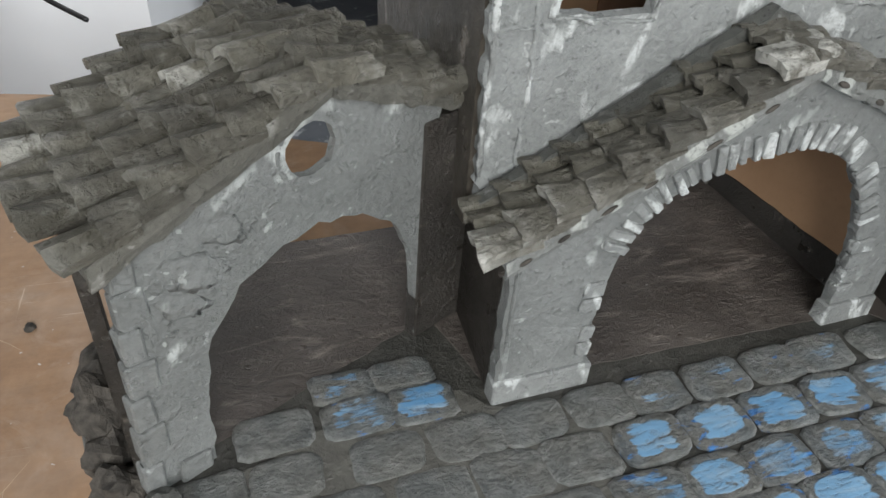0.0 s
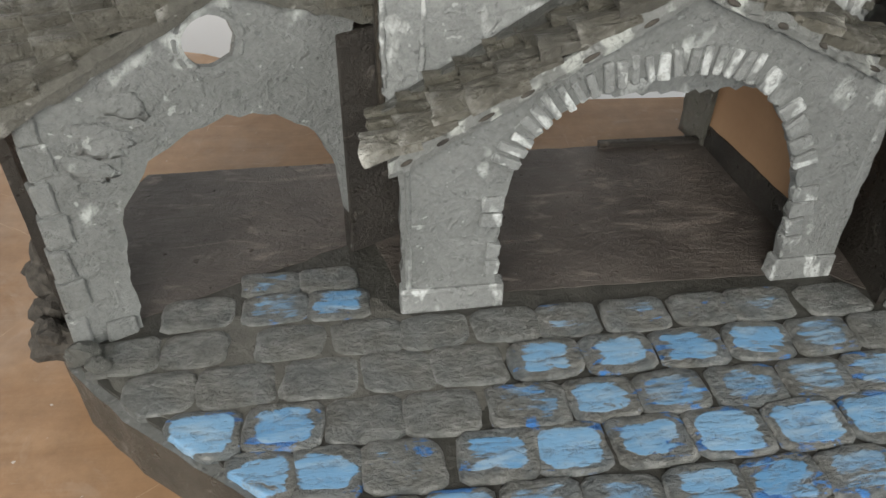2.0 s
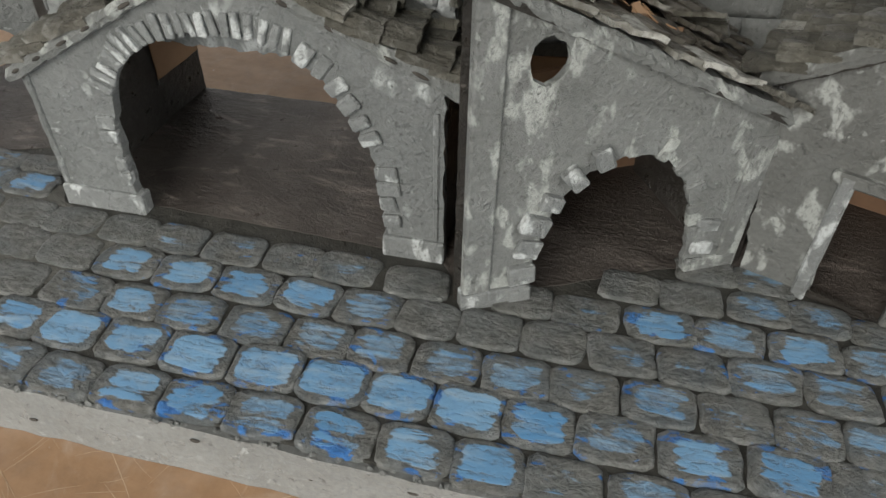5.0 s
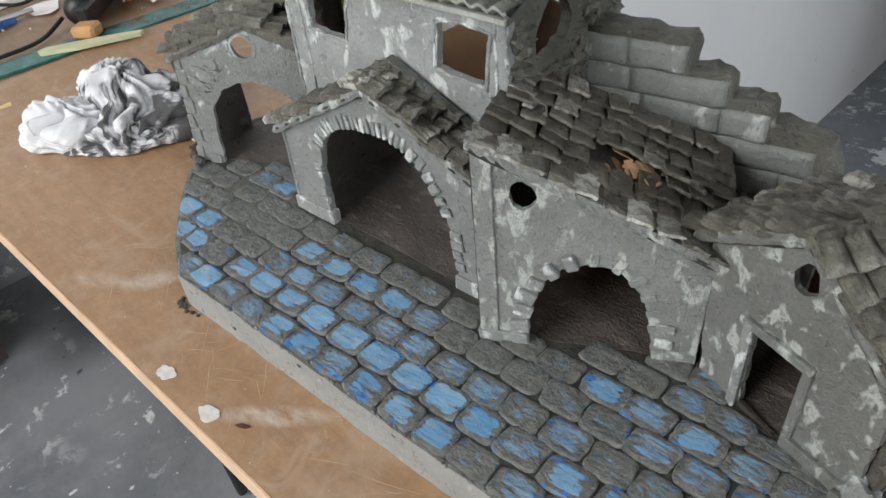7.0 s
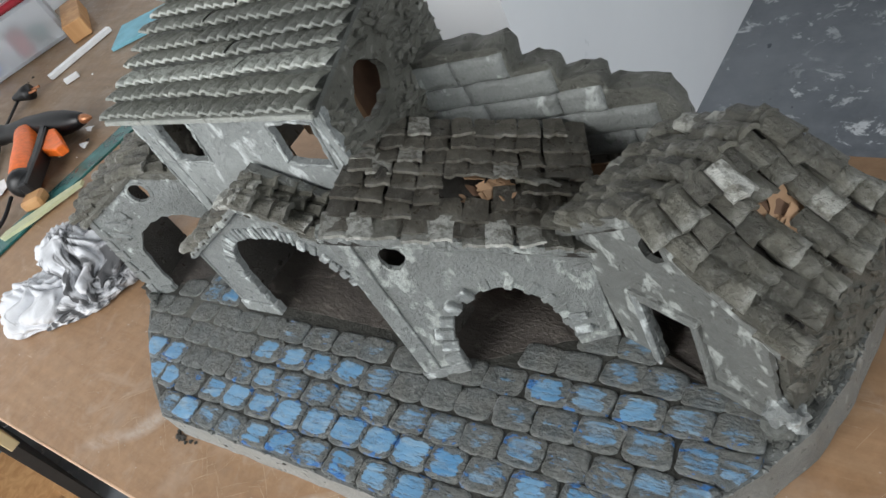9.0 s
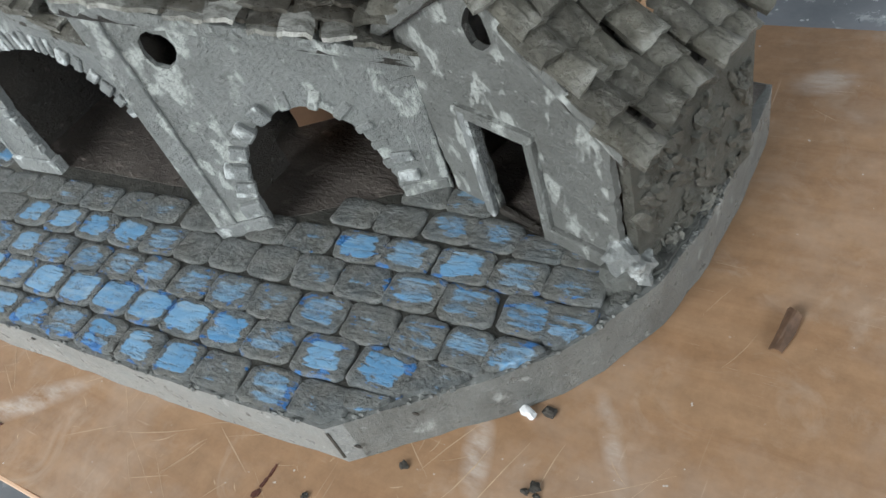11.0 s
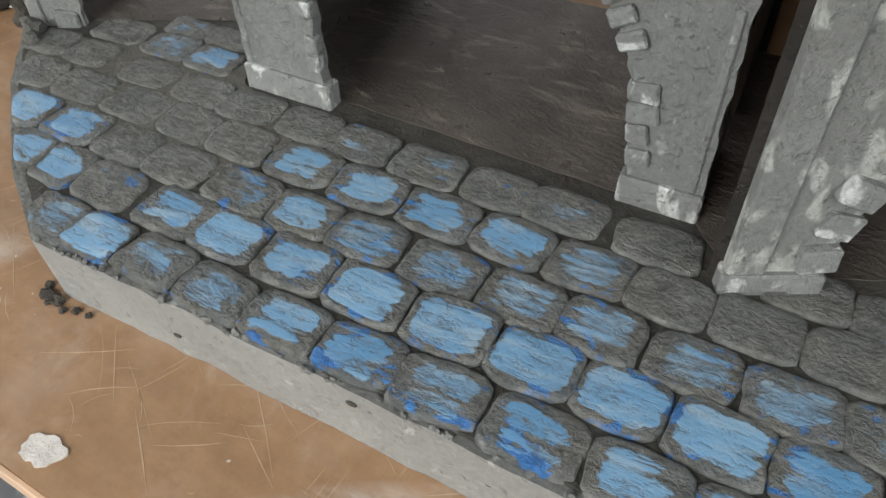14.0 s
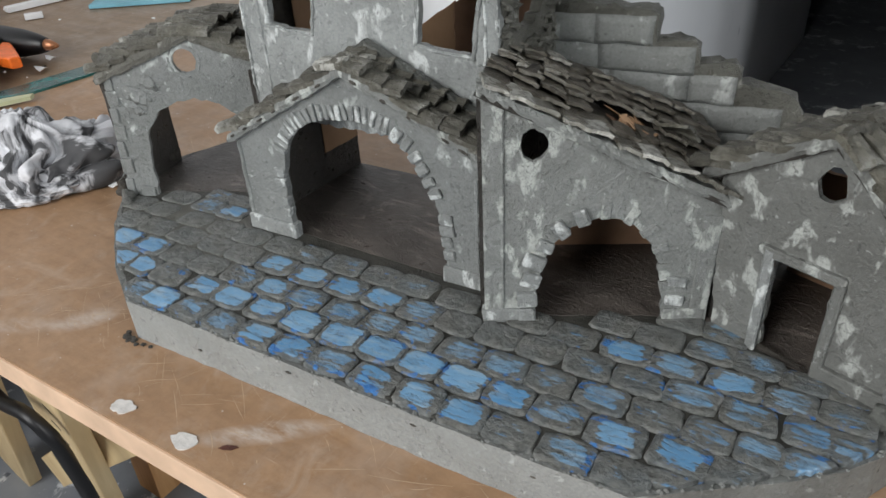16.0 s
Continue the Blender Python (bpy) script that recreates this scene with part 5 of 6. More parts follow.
# the stepped wall at the back
def stepped_wall():
    h = thing("stepped_wall", place(12.55, 10.97, 0, 14), "grey block-built model wall with a stepped top", "model wall")
    top = [(3.9, 3.0), (3.9, 17.2), (6.0, 17.3), (10.3, 17.1), (10.65, 16.7), (10.7, 15.3), (12.8, 15.3), (13.15, 14.95), (13.2, 14.0), (15.3, 14.0), (15.65, 13.7), (15.7, 12.9), (17.7, 12.8), (18.9, 12.2), (19.6, 10.8), (19.9, 8.0), (19.9, 3.0)]
    rng = rng_of(180)
    core = bmesh.new()
    line = dense(top, 0.45, 0.03, rng)
    slices = []
    for y, shrink in ((0.0, 0.0), (0.25, 0.0), (0.8, 0.0), (1.4, 0.02), (1.9, 0.1), (2.2, 0.32)):
        slices.append([])
        for p in line:
            q = V((p.x, y * 1.0, p.y))
            k = 0.28 * noise.noise(q * 0.9) + 0.16 * noise.noise(q * 2.6)
            slices[-1].append(core.verts.new((p.x + (0.5 * k if p.y > 4 else 0) - shrink * (0.6 if p.x > 12 else 0), y + 0.1 * k, p.y + (k - shrink if p.y > 4 else 0))))
    for a, b in zip(slices, slices[1:]):
        for i in range(len(line)):
            core.faces.new((a[i], a[(i + 1) % len(line)], b[(i + 1) % len(line)], b[i]))
    core.faces.new(slices[0])
    core.faces.new(slices[-1])
    bmesh.ops.recalc_face_normals(core, faces=core.faces)
    part("wall_core", core, rough_stone_paint, h, "dark rough lumpy top of the wall", None, True)
    rows = [(15.0, 16.7, 4.0, 10.5), (13.4, 15.0, 4.0, 13.0), (11.7, 13.4, 4.0, 15.5), (10.0, 11.7, 4.0, 18.2), (8.3, 10.0, 4.0, 18.9)]
    for k, (z0, z1, x0, x1) in enumerate(rows):
        x = x0
        while x < x1 - 0.8:
            w = min(rng.uniform(2.4, 5.2), x1 - x)
            if x1 - x - w < 1.4:
                w = x1 - x
            # blocks of one paint skin, swollen in the middle and pressed together
            bm = bmesh.new()
            nx, nz = 10, 6
            grid = []
            for i in range(nx + 1):
                grid.append([])
                for jz in range(nz + 1):
                    u, v = i / nx, jz / nz
                    edge = min(u, 1 - u) * w, min(v, 1 - v) * (z1 - z0)
                    fall = min(1.0, min(edge) / 0.16 + 0.25)
                    q = V((x + u * w, 0, z0 + v * (z1 - z0)))
                    grid[-1].append(bm.verts.new((u * w + 0.10 * noise.noise(q * 0.8), 0.02 - 0.25 * fall - 0.07 * noise.noise(q * 1.1), v * (z1 - z0) + 0.12 * noise.noise(q * 0.7 + V((9, 0, 0))))))
            for i in range(nx):
                for jz in range(nz):
                    bm.faces.new((grid[i][jz], grid[i + 1][jz], grid[i + 1][jz + 1], grid[i][jz + 1]))
            rim = [g[0] for g in grid] + grid[-1][1:] + [g[-1] for g in grid[-2::-1]] + grid[0][-2:0:-1]
            back = [bm.verts.new((p.co.x, 0.15, p.co.z)) for p in rim]
            for i in range(len(rim)):
                bm.faces.new((rim[i], rim[(i + 1) % len(rim)], back[(i + 1) % len(rim)], back[i]))
            bmesh.ops.recalc_face_normals(bm, faces=bm.faces)
            part("wall_block", bm, wall_paint_cool, h, "", AT[h] @ place(x, 0, z0), True)
            x += w
    bm = slab(dense([(4.8, 3.0), (18.8, 3.0), (18.8, 7.6), (4.8, 7.6)], 1.2, 0.05, rng), [], -0.12, 0.0)
    part("bare_panel", bm, CARD, h, "bare tan cardboard foot of the wall")
    bm = bmesh.new()
    bmesh.ops.create_cone(bm, cap_ends=True, segments=7, radius1=0.28, radius2=0.02, depth=0.9)
    part("broken_tip", bm, BLACK, h, "small dark broken stub", AT[h] @ place(10.2, 1.2, 16.5) @ pose(0, 0, 0, 0, 80, 0))
    return h


house_one()
house_two()
tower()
house_three()
house_four()
stepped_wall()


# ---- rubble and moss ----
def rubble():
    for i, (x, y, z, rx, ry, rz) in enumerate(((-13.2, 1.4, 4.6, 0.95, 1.1, 1.3), (-12.9, 0.2, 3.6, 0.9, 0.9, 1.0), (-12.6, -1.2, 3.5, 0.8, 0.7, 0.8), (-13.4, 3.2, 4.0, 0.8, 1.2, 1.2))):
        solid("lava_stone", rock(rx, ry, rz, 200 + i, 0.5), ROCK_AND_HOLE, place(x, y, z - 0.2), "dark porous rock against the side wall", "stone", "dark stones by the house")
    for i, (x, y, r) in enumerate(((-11.3, -2.1, 0.6), (-10.6, -2.6, 0.45), (39.6, 2.0, 0.8), (40.2, 3.0, 0.6))):
        solid("rubble_stone", rock(r, r * 0.8, r * 0.8, 210 + i, 0.5, 2), stone_wall_paint, place(x, y, 3.0 + r * 0.5), "grey painted rubble stone at the wall foot", "stone", "grey stones by the houses")
    rng = random.Random(220)
    for i, (x, y, r) in enumerate(((41.2, 7.0, 1.0), (41.3, 8.3, 0.9), (41.6, 9.6, 0.8), (40.7, 4.6, 0.7))):
        bm = bmesh.new()
        for k in range(120):
            a, b, d = rng.uniform(0, 6.28), rng.uniform(0, 1.5), r * rng.uniform(0.55, 1.05)
            c = V((d * math.cos(a) * math.cos(b), d * math.sin(a) * math.cos(b), d * math.sin(b) * 0.95))
            w = rng.uniform(0.10, 0.2)
            vs = [bm.verts.new(c + V((rng.uniform(-w, w), rng.uniform(-w, w), rng.uniform(-w, w)))) for _ in range(4)]
            for f in ((0, 1, 2), (0, 2, 3), (0, 3, 1), (1, 3, 2)):
                bm.faces.new([vs[q] for q in f])
        bmesh.ops.recalc_face_normals(bm, faces=bm.faces)
        core = rock(r * 0.7, r * 0.7, r * 0.75, 230 + i, 0.4, 2)
        data = bpy.data.meshes.new("moss_core")
        core.to_mesh(data)
        core.free()
        bm.from_mesh(data)
        bpy.data.meshes.remove(data)
        solid("moss_clump", bm, FOLIAGE, place(x, y, 3.3), "grey painted moss clump at the side of the house", "plant", "moss clumps")
    rngb = random.Random(240)
    strip = [(39.6, 1.0), (41.0, 3.2), (41.7, 6.4), (42.0, 10.6), (41.2, 10.4), (40.4, 6.5), (39.2, 2.2)]
    part("rough_ground", slab(dense(strip, 0.4, 0.12, rngb), [], 3.0, 3.16, False), stone_wall_paint, BASE_OB, "grey crumbly earth beside the last house", place(0, 0, 0))
    bm = bmesh.new()
    for k in range(110):
        f = rngb.random()
        x, y = 39.5 + 2.3 * f ** 0.7 + rngb.uniform(-0.45, 0.45), 1.2 + 9.4 * f + rngb.uniform(-0.3, 0.3)
        r = rngb.uniform(0.10, 0.34)
        vs = bmesh.ops.create_icosphere(bm, subdivisions=1, radius=r)["verts"]
        for v in vs:
            v.co = V((v.co.x * rngb.uniform(0.7, 1.3) + x, v.co.y * rngb.uniform(0.7, 1.3) + y, v.co.z * rngb.uniform(0.5, 1.1) + 3.12))
    tagged(part("gravel", bm, stone_wall_paint, BASE_OB, "grey crumbs of rough earth", place(0, 0, 0)), kind="stuff")
    # crumbs of paint and foam along the rim of the base
    rim = bmesh.new()
    for a, b in zip(BASE[:10], BASE[1:11]):
        a, b = V((*a, 0)), V((*b, 0))
        for k in range(int((b - a).length * 3.2)):
            p = a.lerp(b, rngb.random())
            r = rngb.uniform(0.04, 0.15)
            verts = bmesh.ops.create_icosphere(rim, subdivisions=1, radius=r)["verts"]
            out = V(((b - a).y, -(b - a).x, 0)).normalized()
            p = p + out * rngb.uniform(-0.25, 0.03)
            for v in verts:
                v.co = V((v.co.x * rngb.uniform(0.8, 1.6) + p.x, v.co.y * rngb.uniform(0.6, 1.1) + p.y, v.co.z * rngb.uniform(0.5, 1.0) + 2.93 + rngb.uniform(-0.03, 0.08)))
    tagged(part("rim_grit", rim, rough_edge_paint, BASE_OB, "pale crumbs of dried paint along the rim", place(0, 0, 0)), kind="stuff")
    # dark blobs for small pits in the cut edge, their shade put into colour
    for x, y, z, w in ((16.7, -9.16, 1.5, 0.26), (26.8, -8.42, 1.9, 0.3), (31.8, -7.62, 1.1, 0.25), (12.4, -9.48, 2.3, 0.2), (5.5, -9.98, 1.2, 0.18), (34.0, -5.85, 2.2, 0.2), (20.4, -8.95, 2.2, 0.22)):
        pit = bmesh.new()
        bmesh.ops.create_icosphere(pit, subdivisions=2, radius=1.0)
        bmesh.ops.scale(pit, vec=(w, 0.06, w * 0.45), verts=pit.verts)
        part("pit", pit, ROCK_AND_HOLE, BASE_OB, "", place(x, y, z, 4))
    # a dark sliver stands for the shade in the crack
    crack = bmesh.new()
    box(crack, -0.07, 0.07, -0.08, 0.1, 0.4, 2.6, 0.02, 0.04, rngb)
    part("crack", crack, ROCK_AND_HOLE, BASE_OB, "", place(31.15, -8.02, 0, 20))


rubble()


# ---- things on the benches ----
def tube(points, radius, segs=8):
    """A round cord through points, as a bmesh in centimetres."""
    bm = bmesh.new()
    pts = [V(p) for p in points]
    rings = []
    for i, p in enumerate(pts):
        way = (pts[min(i + 1, len(pts) - 1)] - pts[max(i - 1, 0)]).normalized()
        side = way.cross(V((0, 0, 1)))
        side = side.normalized() if side.length > 0.01 else V((1, 0, 0))
        up = side.cross(way)
        rings.append([bm.verts.new(p + side * radius * math.cos(a) + up * radius * math.sin(a)) for a in (2 * math.pi * k / segs for k in range(segs))])
    for a, b in zip(rings, rings[1:]):
        for k in range(segs):
            bm.faces.new((a[k], a[(k + 1) % segs], b[(k + 1) % segs], b[k]))
    bm.faces.new(rings[0][::-1])
    bm.faces.new(rings[-1])
    bmesh.ops.recalc_face_normals(bm, faces=bm.faces)
    return bm


def curve(points, steps=8):
    """A smooth line through points."""
    out = []
    pts = [V(p) for p in points]
    for i in range(len(pts) - 1):
        p0, p1, p2, p3 = pts[max(i - 1, 0)], pts[i], pts[i + 1], pts[min(i + 2, len(pts) - 1)]
        for k in range(steps):
            t = k / steps
            out.append(0.5 * (2 * p1 + (p2 - p0) * t + (2 * p0 - 5 * p1 + 4 * p2 - p3) * t * t + (3 * p1 - p0 - 3 * p2 + p3) * t ** 3))
    return out + [pts[-1]]


def lathe(profile, segs=20):
    """A turned body about the x axis, from (x, radius) pairs."""
    bm = bmesh.new()
    rings = [[bm.verts.new((x, r * math.cos(a), r * math.sin(a))) for a in (2 * math.pi * k / segs for k in range(segs))] for x, r in profile]
    for a, b in zip(rings, rings[1:]):
        for k in range(segs):
            bm.faces.new((a[k], a[(k + 1) % segs], b[(k + 1) % segs], b[k]))
    bm.faces.new(rings[0])
    bm.faces.new(rings[-1])
    bmesh.ops.recalc_face_normals(bm, faces=bm.faces)
    return bm


def glue_gun():
    # the nozzle points along x; the grip lies along minus y
    m = place(-57.9, 20.6, 2.0, 14.0)
    g = thing("glue_gun", m, "black hot-glue gun with an orange grip lying on its side", "glue gun")
    part("body", lathe([(-23.4, 1.1), (-23.2, 1.55), (-21.8, 1.65), (-21.0, 1.4), (-18.0, 1.5), (-14, 1.95), (-9, 2.05), (-5.5, 1.75), (-3.4, 1.35), (-2.0, 0.95), (-1.8, 0.8)]), BLACK, g, "black ribbed body", m, True)
    part("nozzle", lathe([(-1.9, 0.75), (-1.2, 0.7), (0.0, 0.25)], 12), BRASS, g, "brownish metal nozzle", m, True)
    bm = lathe([(0.0, 1.5), (0.6, 1.95), (4, 1.85), (9, 2.0), (14.2, 1.95), (15.4, 1.6), (15.8, 0.9)], 16)
    part("grip", bm, ORANGE, g, "ribbed orange grip", m @ place(-13.2, -1.4, 0, -47.0), True)
    bm = lathe([(15.0, 2.05), (15.9, 2.05), (16.6, 1.6), (16.9, 0.8)], 16)
    part("grip_cap", bm, BLACK, g, "", m @ place(-13.2, -1.4, 0, -47.0), True)
    bm = slab([(-9.2, -1.4), (-7.6, -1.4), (-2.9, -8), (0.9, -14.4), (-0.7, -14.9), (-4.4, -8)], [], -1.2, 1.2, False)
    bmesh.ops.bevel(bm, geom=list(bm.edges), offset=0.25, segments=1, affect="EDGES", clamp_overlap=True)
    part("grip_spine", bm, BLACK, g, "", m)
    bm = slab([(-7.0, -2.0), (-5.6, -2.0), (0.6, -6.4), (-0.2, -7.4), (-4.4, -6.8)], [], -0.7, 0.7, False)
    bmesh.ops.bevel(bm, geom=list(bm.edges), offset=0.15, segments=1, affect="EDGES", clamp_overlap=True)
    part("trigger", bm, ORANGE, g, "orange trigger", m)
    bm = lathe([(-41.5, 0.50), (-41.4, 0.56), (-23.1, 0.56)], 12)
    part("glue_stick", bm, GLUE, g, "milky glue stick in the back", m, True)
    solid("black_cable", tube(curve([(-58.6, 5.4, 1.4), (-57.2, 2.4, 0.5), (-55.9, -0.4, 0.5), (-55.5, -4.6, 0.6), (-55.3, -9, 0.6), (-55.2, -13.2, 0.5), (-57, -17, 0.35)]), 0.27), BLACK, Matrix(), "thin black cord running from the grip", "cable", "", "", True)
    solid("black_cable", tube(curve([(-91, 24.6, 1.0), (-88, 20, 0.35), (-84, 16.2, 0.35), (-77, 11.6, 0.35), (-73.6, 8.8, 0.5), (-71.2, 4.5, 0.6), (-72.4, 1.6, 1.25), (-76, -0.6, 1.25), (-80.8, -2.4, 1.2), (-86.5, -6.1, 0.35), (-100, -9, 0.35)]), 0.25), BLACK, Matrix(), "thin black cord lying on the bench", "cable", "", "", True)
    p = thing("power_plug", place(-89.4, 25.6, 1.4, 35), "small black mains plug on the bench", "plug")
    part("plug_body", lathe([(-2.4, 0.5), (0.2, 1.3), (1.2, 1.4)], 12), BLACK, p, "", None, True)
    for y in (-0.6, 0.6):
        part("pin", tube([(1.1, y, 0), (2.8, y, 0)], 0.2, 6), BRASS, p)

    hose = tube(curve([(-52, -6, -30), (-44.4, -7, -30.7), (-38.8, -7, -29.8), (-36.4, -6.6, -31.6), (-35.6, -6, -36), (-36, -5, -50), (-38, -4, -74)]), 0.9)
    solid("black_hose", hose, BLACK, Matrix(), "black rubber hose hanging against the trestle", "hose", "", "", True)
    a = thing("power_adapter", place(-34.6, 46.4, 0.02, 24), "black plastic power adapter with a coiled cord on the board", "adapter")
    part("housing", box(bmesh.new(), -4.6, 4.6, -2.8, 2.8, 0, 6.2, 0.5), BLACK, a, "black box-shaped housing")
    part("cord", tube(curve([(4.4, -0.6, 3.6), (7.4, -0.9, 3.4), (10.4, -1.8, 2.4), (12.6, -3.6, 0.8), (14.0, -7.0, 0.3)]), 0.22), BLACK, a, "", None, True)
    coil = [((2.2 + 0.25 * math.sin(k * 2.4)) * math.cos(k * 0.55), -5.4 + (1.3 + 0.2 * math.sin(k * 1.7)) * math.sin(k * 0.55), 0.35 + 0.055 * k) for k in range(42)]
    part("coil", tube(coil, 0.2, 6), BLACK, a, "loosely coiled black cord", None, True)


def cloth():
    """A crumpled cloth: a bundle of overlapping folded lobes, each a part."""
    rag = thing("rag", place(-28.0, -1.4, 0.1, 18), "crumpled white rag stained with grey paint", "cloth")
    lobes = ((1.0, 1.2, 0.0, 7.8, 5.2, 5.0, 0), (-4.4, -3.6, 0.0, 5.4, 4.4, 3.3, 20), (5.2, 4.4, 0.0, 5.0, 2.6, 3.4, 55), (2.6, -3.4, 0.0, 5.6, 2.4, 2.0, 30), (-4.6, 3.2, 0.0, 3.8, 3.6, 4.0, 0))
    for k, (x, y, z, rx, ry, rz, turn) in enumerate(lobes):
        x, y, rx, ry = x * 0.84, y * 0.84, rx * 0.84, ry * 0.86
        bm = bmesh.new()
        bmesh.ops.create_icosphere(bm, subdivisions=6, radius=1.0)
        o = V((4.7 + 3.1 * k, 9.1, 2.2 - k))
        for v in bm.verts:
            p = v.co.copy()
            w = V((noise.noise(p * 0.9 + o), noise.noise(p * 0.9 + o * 2), noise.noise(p * 0.9 + o * 3))) * 1.1
            # long pleats running from the middle outwards, and finer creases between them
            a = math.atan2(p.y, p.x) * 2.2 + w.x * 3.4
            pleat = abs(math.sin(a * 1.6 + p.z * 2.0 + w.y * 2.0))
            fine = 1 - abs(noise.noise((p + w * 0.7) * 3.0 + o)) * 2.2
            f = 0.74 + 0.26 * pleat ** 0.7 + 0.10 * fine + 0.34 * noise.noise(p * 1.2 + o * 4)
            v.co = V((p.x * rx * f, p.y * ry * f, max(0.0, (p.z * 0.75 + 0.3) * rz * f)))
        part("fold", bm, CLOTH_DARK if k in (0, 3) else CLOTH, rag, "", AT[rag] @ place(x, y, z, turn), True)


def small_things():
    m = Matrix()
    bm = slab([(-1.8, 0), (1.8, 0), (1.8, 36), (-1.8, 36)], [], 0.0, 0.3, False)
    solid("ruler", bm, GREEN, pose(-0.535, -0.13, 0.0, 0, 0, -5.2), "dark green plastic strip lying between the boards", "ruler")
    bm = slab(dense([(-0.9, 0), (-0.3, -0.9), (0.5, -0.5), (0.9, 4), (0.55, 11), (-0.4, 11.4), (-0.9, 5)], 1.0, 0.05, random.Random(3)), [], 0.3, 0.75, False)
    solid("spatula", bm, SPATULA, pose(-0.523, 0.003, 0.0, 0, 0, -26), "pale yellow plastic modelling spatula", "spatula")
    bm = box(bmesh.new(), -1.5, 1.5, -1.2, 1.2, 0, 1.5, 0.35, 0.15, random.Random(4))
    solid("wooden_block", bm, pine("sanded_block", (1, 0.2, 1)), place(-52.9, 6.0, 0.3, 35), "small worn wooden block on the strip", "block")
    rng = random.Random(310)
    for x, y, r in ((-68.0, 6.0, 3.0), (-20.6, 2.3, 1.5), (-59.4, 20.0, 0.8), (-56.4, 16.8, 0.9)):
        bm = slab(ring(0, 0, r, r * 0.75, 7, 0.25, rng), [], 0, 0.06, False)
        for v in bm.verts:
            v.co.z += 0.5 * abs(noise.noise(v.co * 0.6)) * 2
        solid("paper_scrap", bm, PAPER, place(x, y, 0.05), "torn scrap of white paper", "paper", "paper scraps")
    for k, (x, y, a, l, w) in enumerate(((-76.4, -1.8, 94, 17, 6.6), (-67.2, -10.2, 15, 8.4, 2.0), (-89.4, 38, 84, 14, 1.5), (-82.0, 31, 60, 2.6, 0.9))):
        bm = box(bmesh.new(), -l / 2, l / 2, -w / 2, w / 2, 0, 0.9, 0.08)
        solid("foam_strip", bm, PAPER, place(x, y, 0, a), "cut strip of white foam board", "foam strip", "foam strips")
    c = thing("clamp", place(-67.0, -2.0, 0, 86), "small blue plastic clamp on the bench", "clamp")
    part("bar", box(bmesh.new(), -8, 4, -0.5, 0.5, 0.1, 0.7, 0.1), BLUE, c)
    part("jaw", box(bmesh.new(), -1.6, 1.8, -1.7, 1.7, 0.1, 1.6, 0.3), BLUE, c)
    part("screw", tube([(2, 0, 0.9), (6.5, 0, 0.9)], 0.35), plain("steel", (0.5, 0.5, 0.5), 0.35, 80, 0.1, 0.1, 0.9), c, "steel screw")
    # storage box with a red lid
    b = thing("storage_box", place(-113.5, 38, 0, 66), "clear plastic storage box with a dark red lid", "storage box")
    bm = bmesh.new()
    box(bm, -10, 10, -7, 7, 0.1, 9.5, 0.8)
    part("tub", bm, CLEAR, b, "cloudy clear tub")
    bm = bmesh.new()
    box(bm, -10.6, 10.6, -7.6, 7.6, 9.5, 10.8, 0.4)
    part("lid", bm, LID, b, "dark red rim")
    bm = bmesh.new()
    box(bm, -8.6, 8.6, -5.6, 5.6, 10.75, 10.95, 0.05)
    part("lid_panel", bm, CLEAR, b, "")
    for i, mat in enumerate((BLUE, PAPER, LID, GREEN)):
        bm = bmesh.new()
        box(bm, -7 + 3.6 * i, -4 + 3.6 * i, -5 + i % 2 * 4, 1 + i % 2 * 4, 0.9, 4 + i % 3, 0.2)
        part("content", bm, mat, b)
    bm = box(bmesh.new(), -2, 2, -8, 8, 0, 3.5, 0.15)
    solid("wooden_block", bm, PINE, place(-103, 47, 0, 60), "light pine offcut beside the storage box", "block")
    bm = box(bmesh.new(), -8, 8, -4.5, 4.5, 0, 0.6, 0.05)
    solid("blue_sheet", bm, plain("pale_blue_card", (0.18, 0.42, 0.52), 0.6, 20, 0.2), place(-75.5, 47, 0, 40), "pale blue card lying on the bench", "card")
    # dried splashes and crumbs on the board
    for x, y, rx, ry, a in ((4.2, -14.8, 0.75, 0.5, 20), (9.3, -14.6, 0.85, 0.55, 10)):
        solid("plaster_smear", slab(ring(0, 0, rx, ry, 18, 0.22, rng), [], 0, 0.07, False), PLASTER, place(x, y, 0.0, a), "dried white plaster blob on the board", "smear", "plaster blobs")
    for x, y, rx, ry, a in ((27.9, -11.85, 0.26, 0.2, 20), (28.0, -11.35, 0.26, 0.12, 95), (28.0, -10.85, 0.25, 0.13, 60), (28.05, -10.3, 0.3, 0.08, 85), (28.1, -9.75, 0.3, 0.07, 92), (11.7, -13.7, 0.45, 0.16, 30)):
        solid("paint_drop", slab(ring(0, 0, rx, ry, 16, 0.35, rng), [], 0, 0.06, False), RUST, place(x, y, 0.0, a), "dried dark red paint mark on the board", "paint mark", "paint marks")
    flake = arc_tile(0.6, 2.0, 0.22, 0.04, 31, wobble=0.06)
    solid("bark_flake", flake, plain("brown_bark", (0.13, 0.075, 0.045), 0.7, 90, 0.5, 0.5), place(45.5, 2.6, 0.03, -8), "curled brown flake of bark on the board", "flake")
    rngc = random.Random(320)
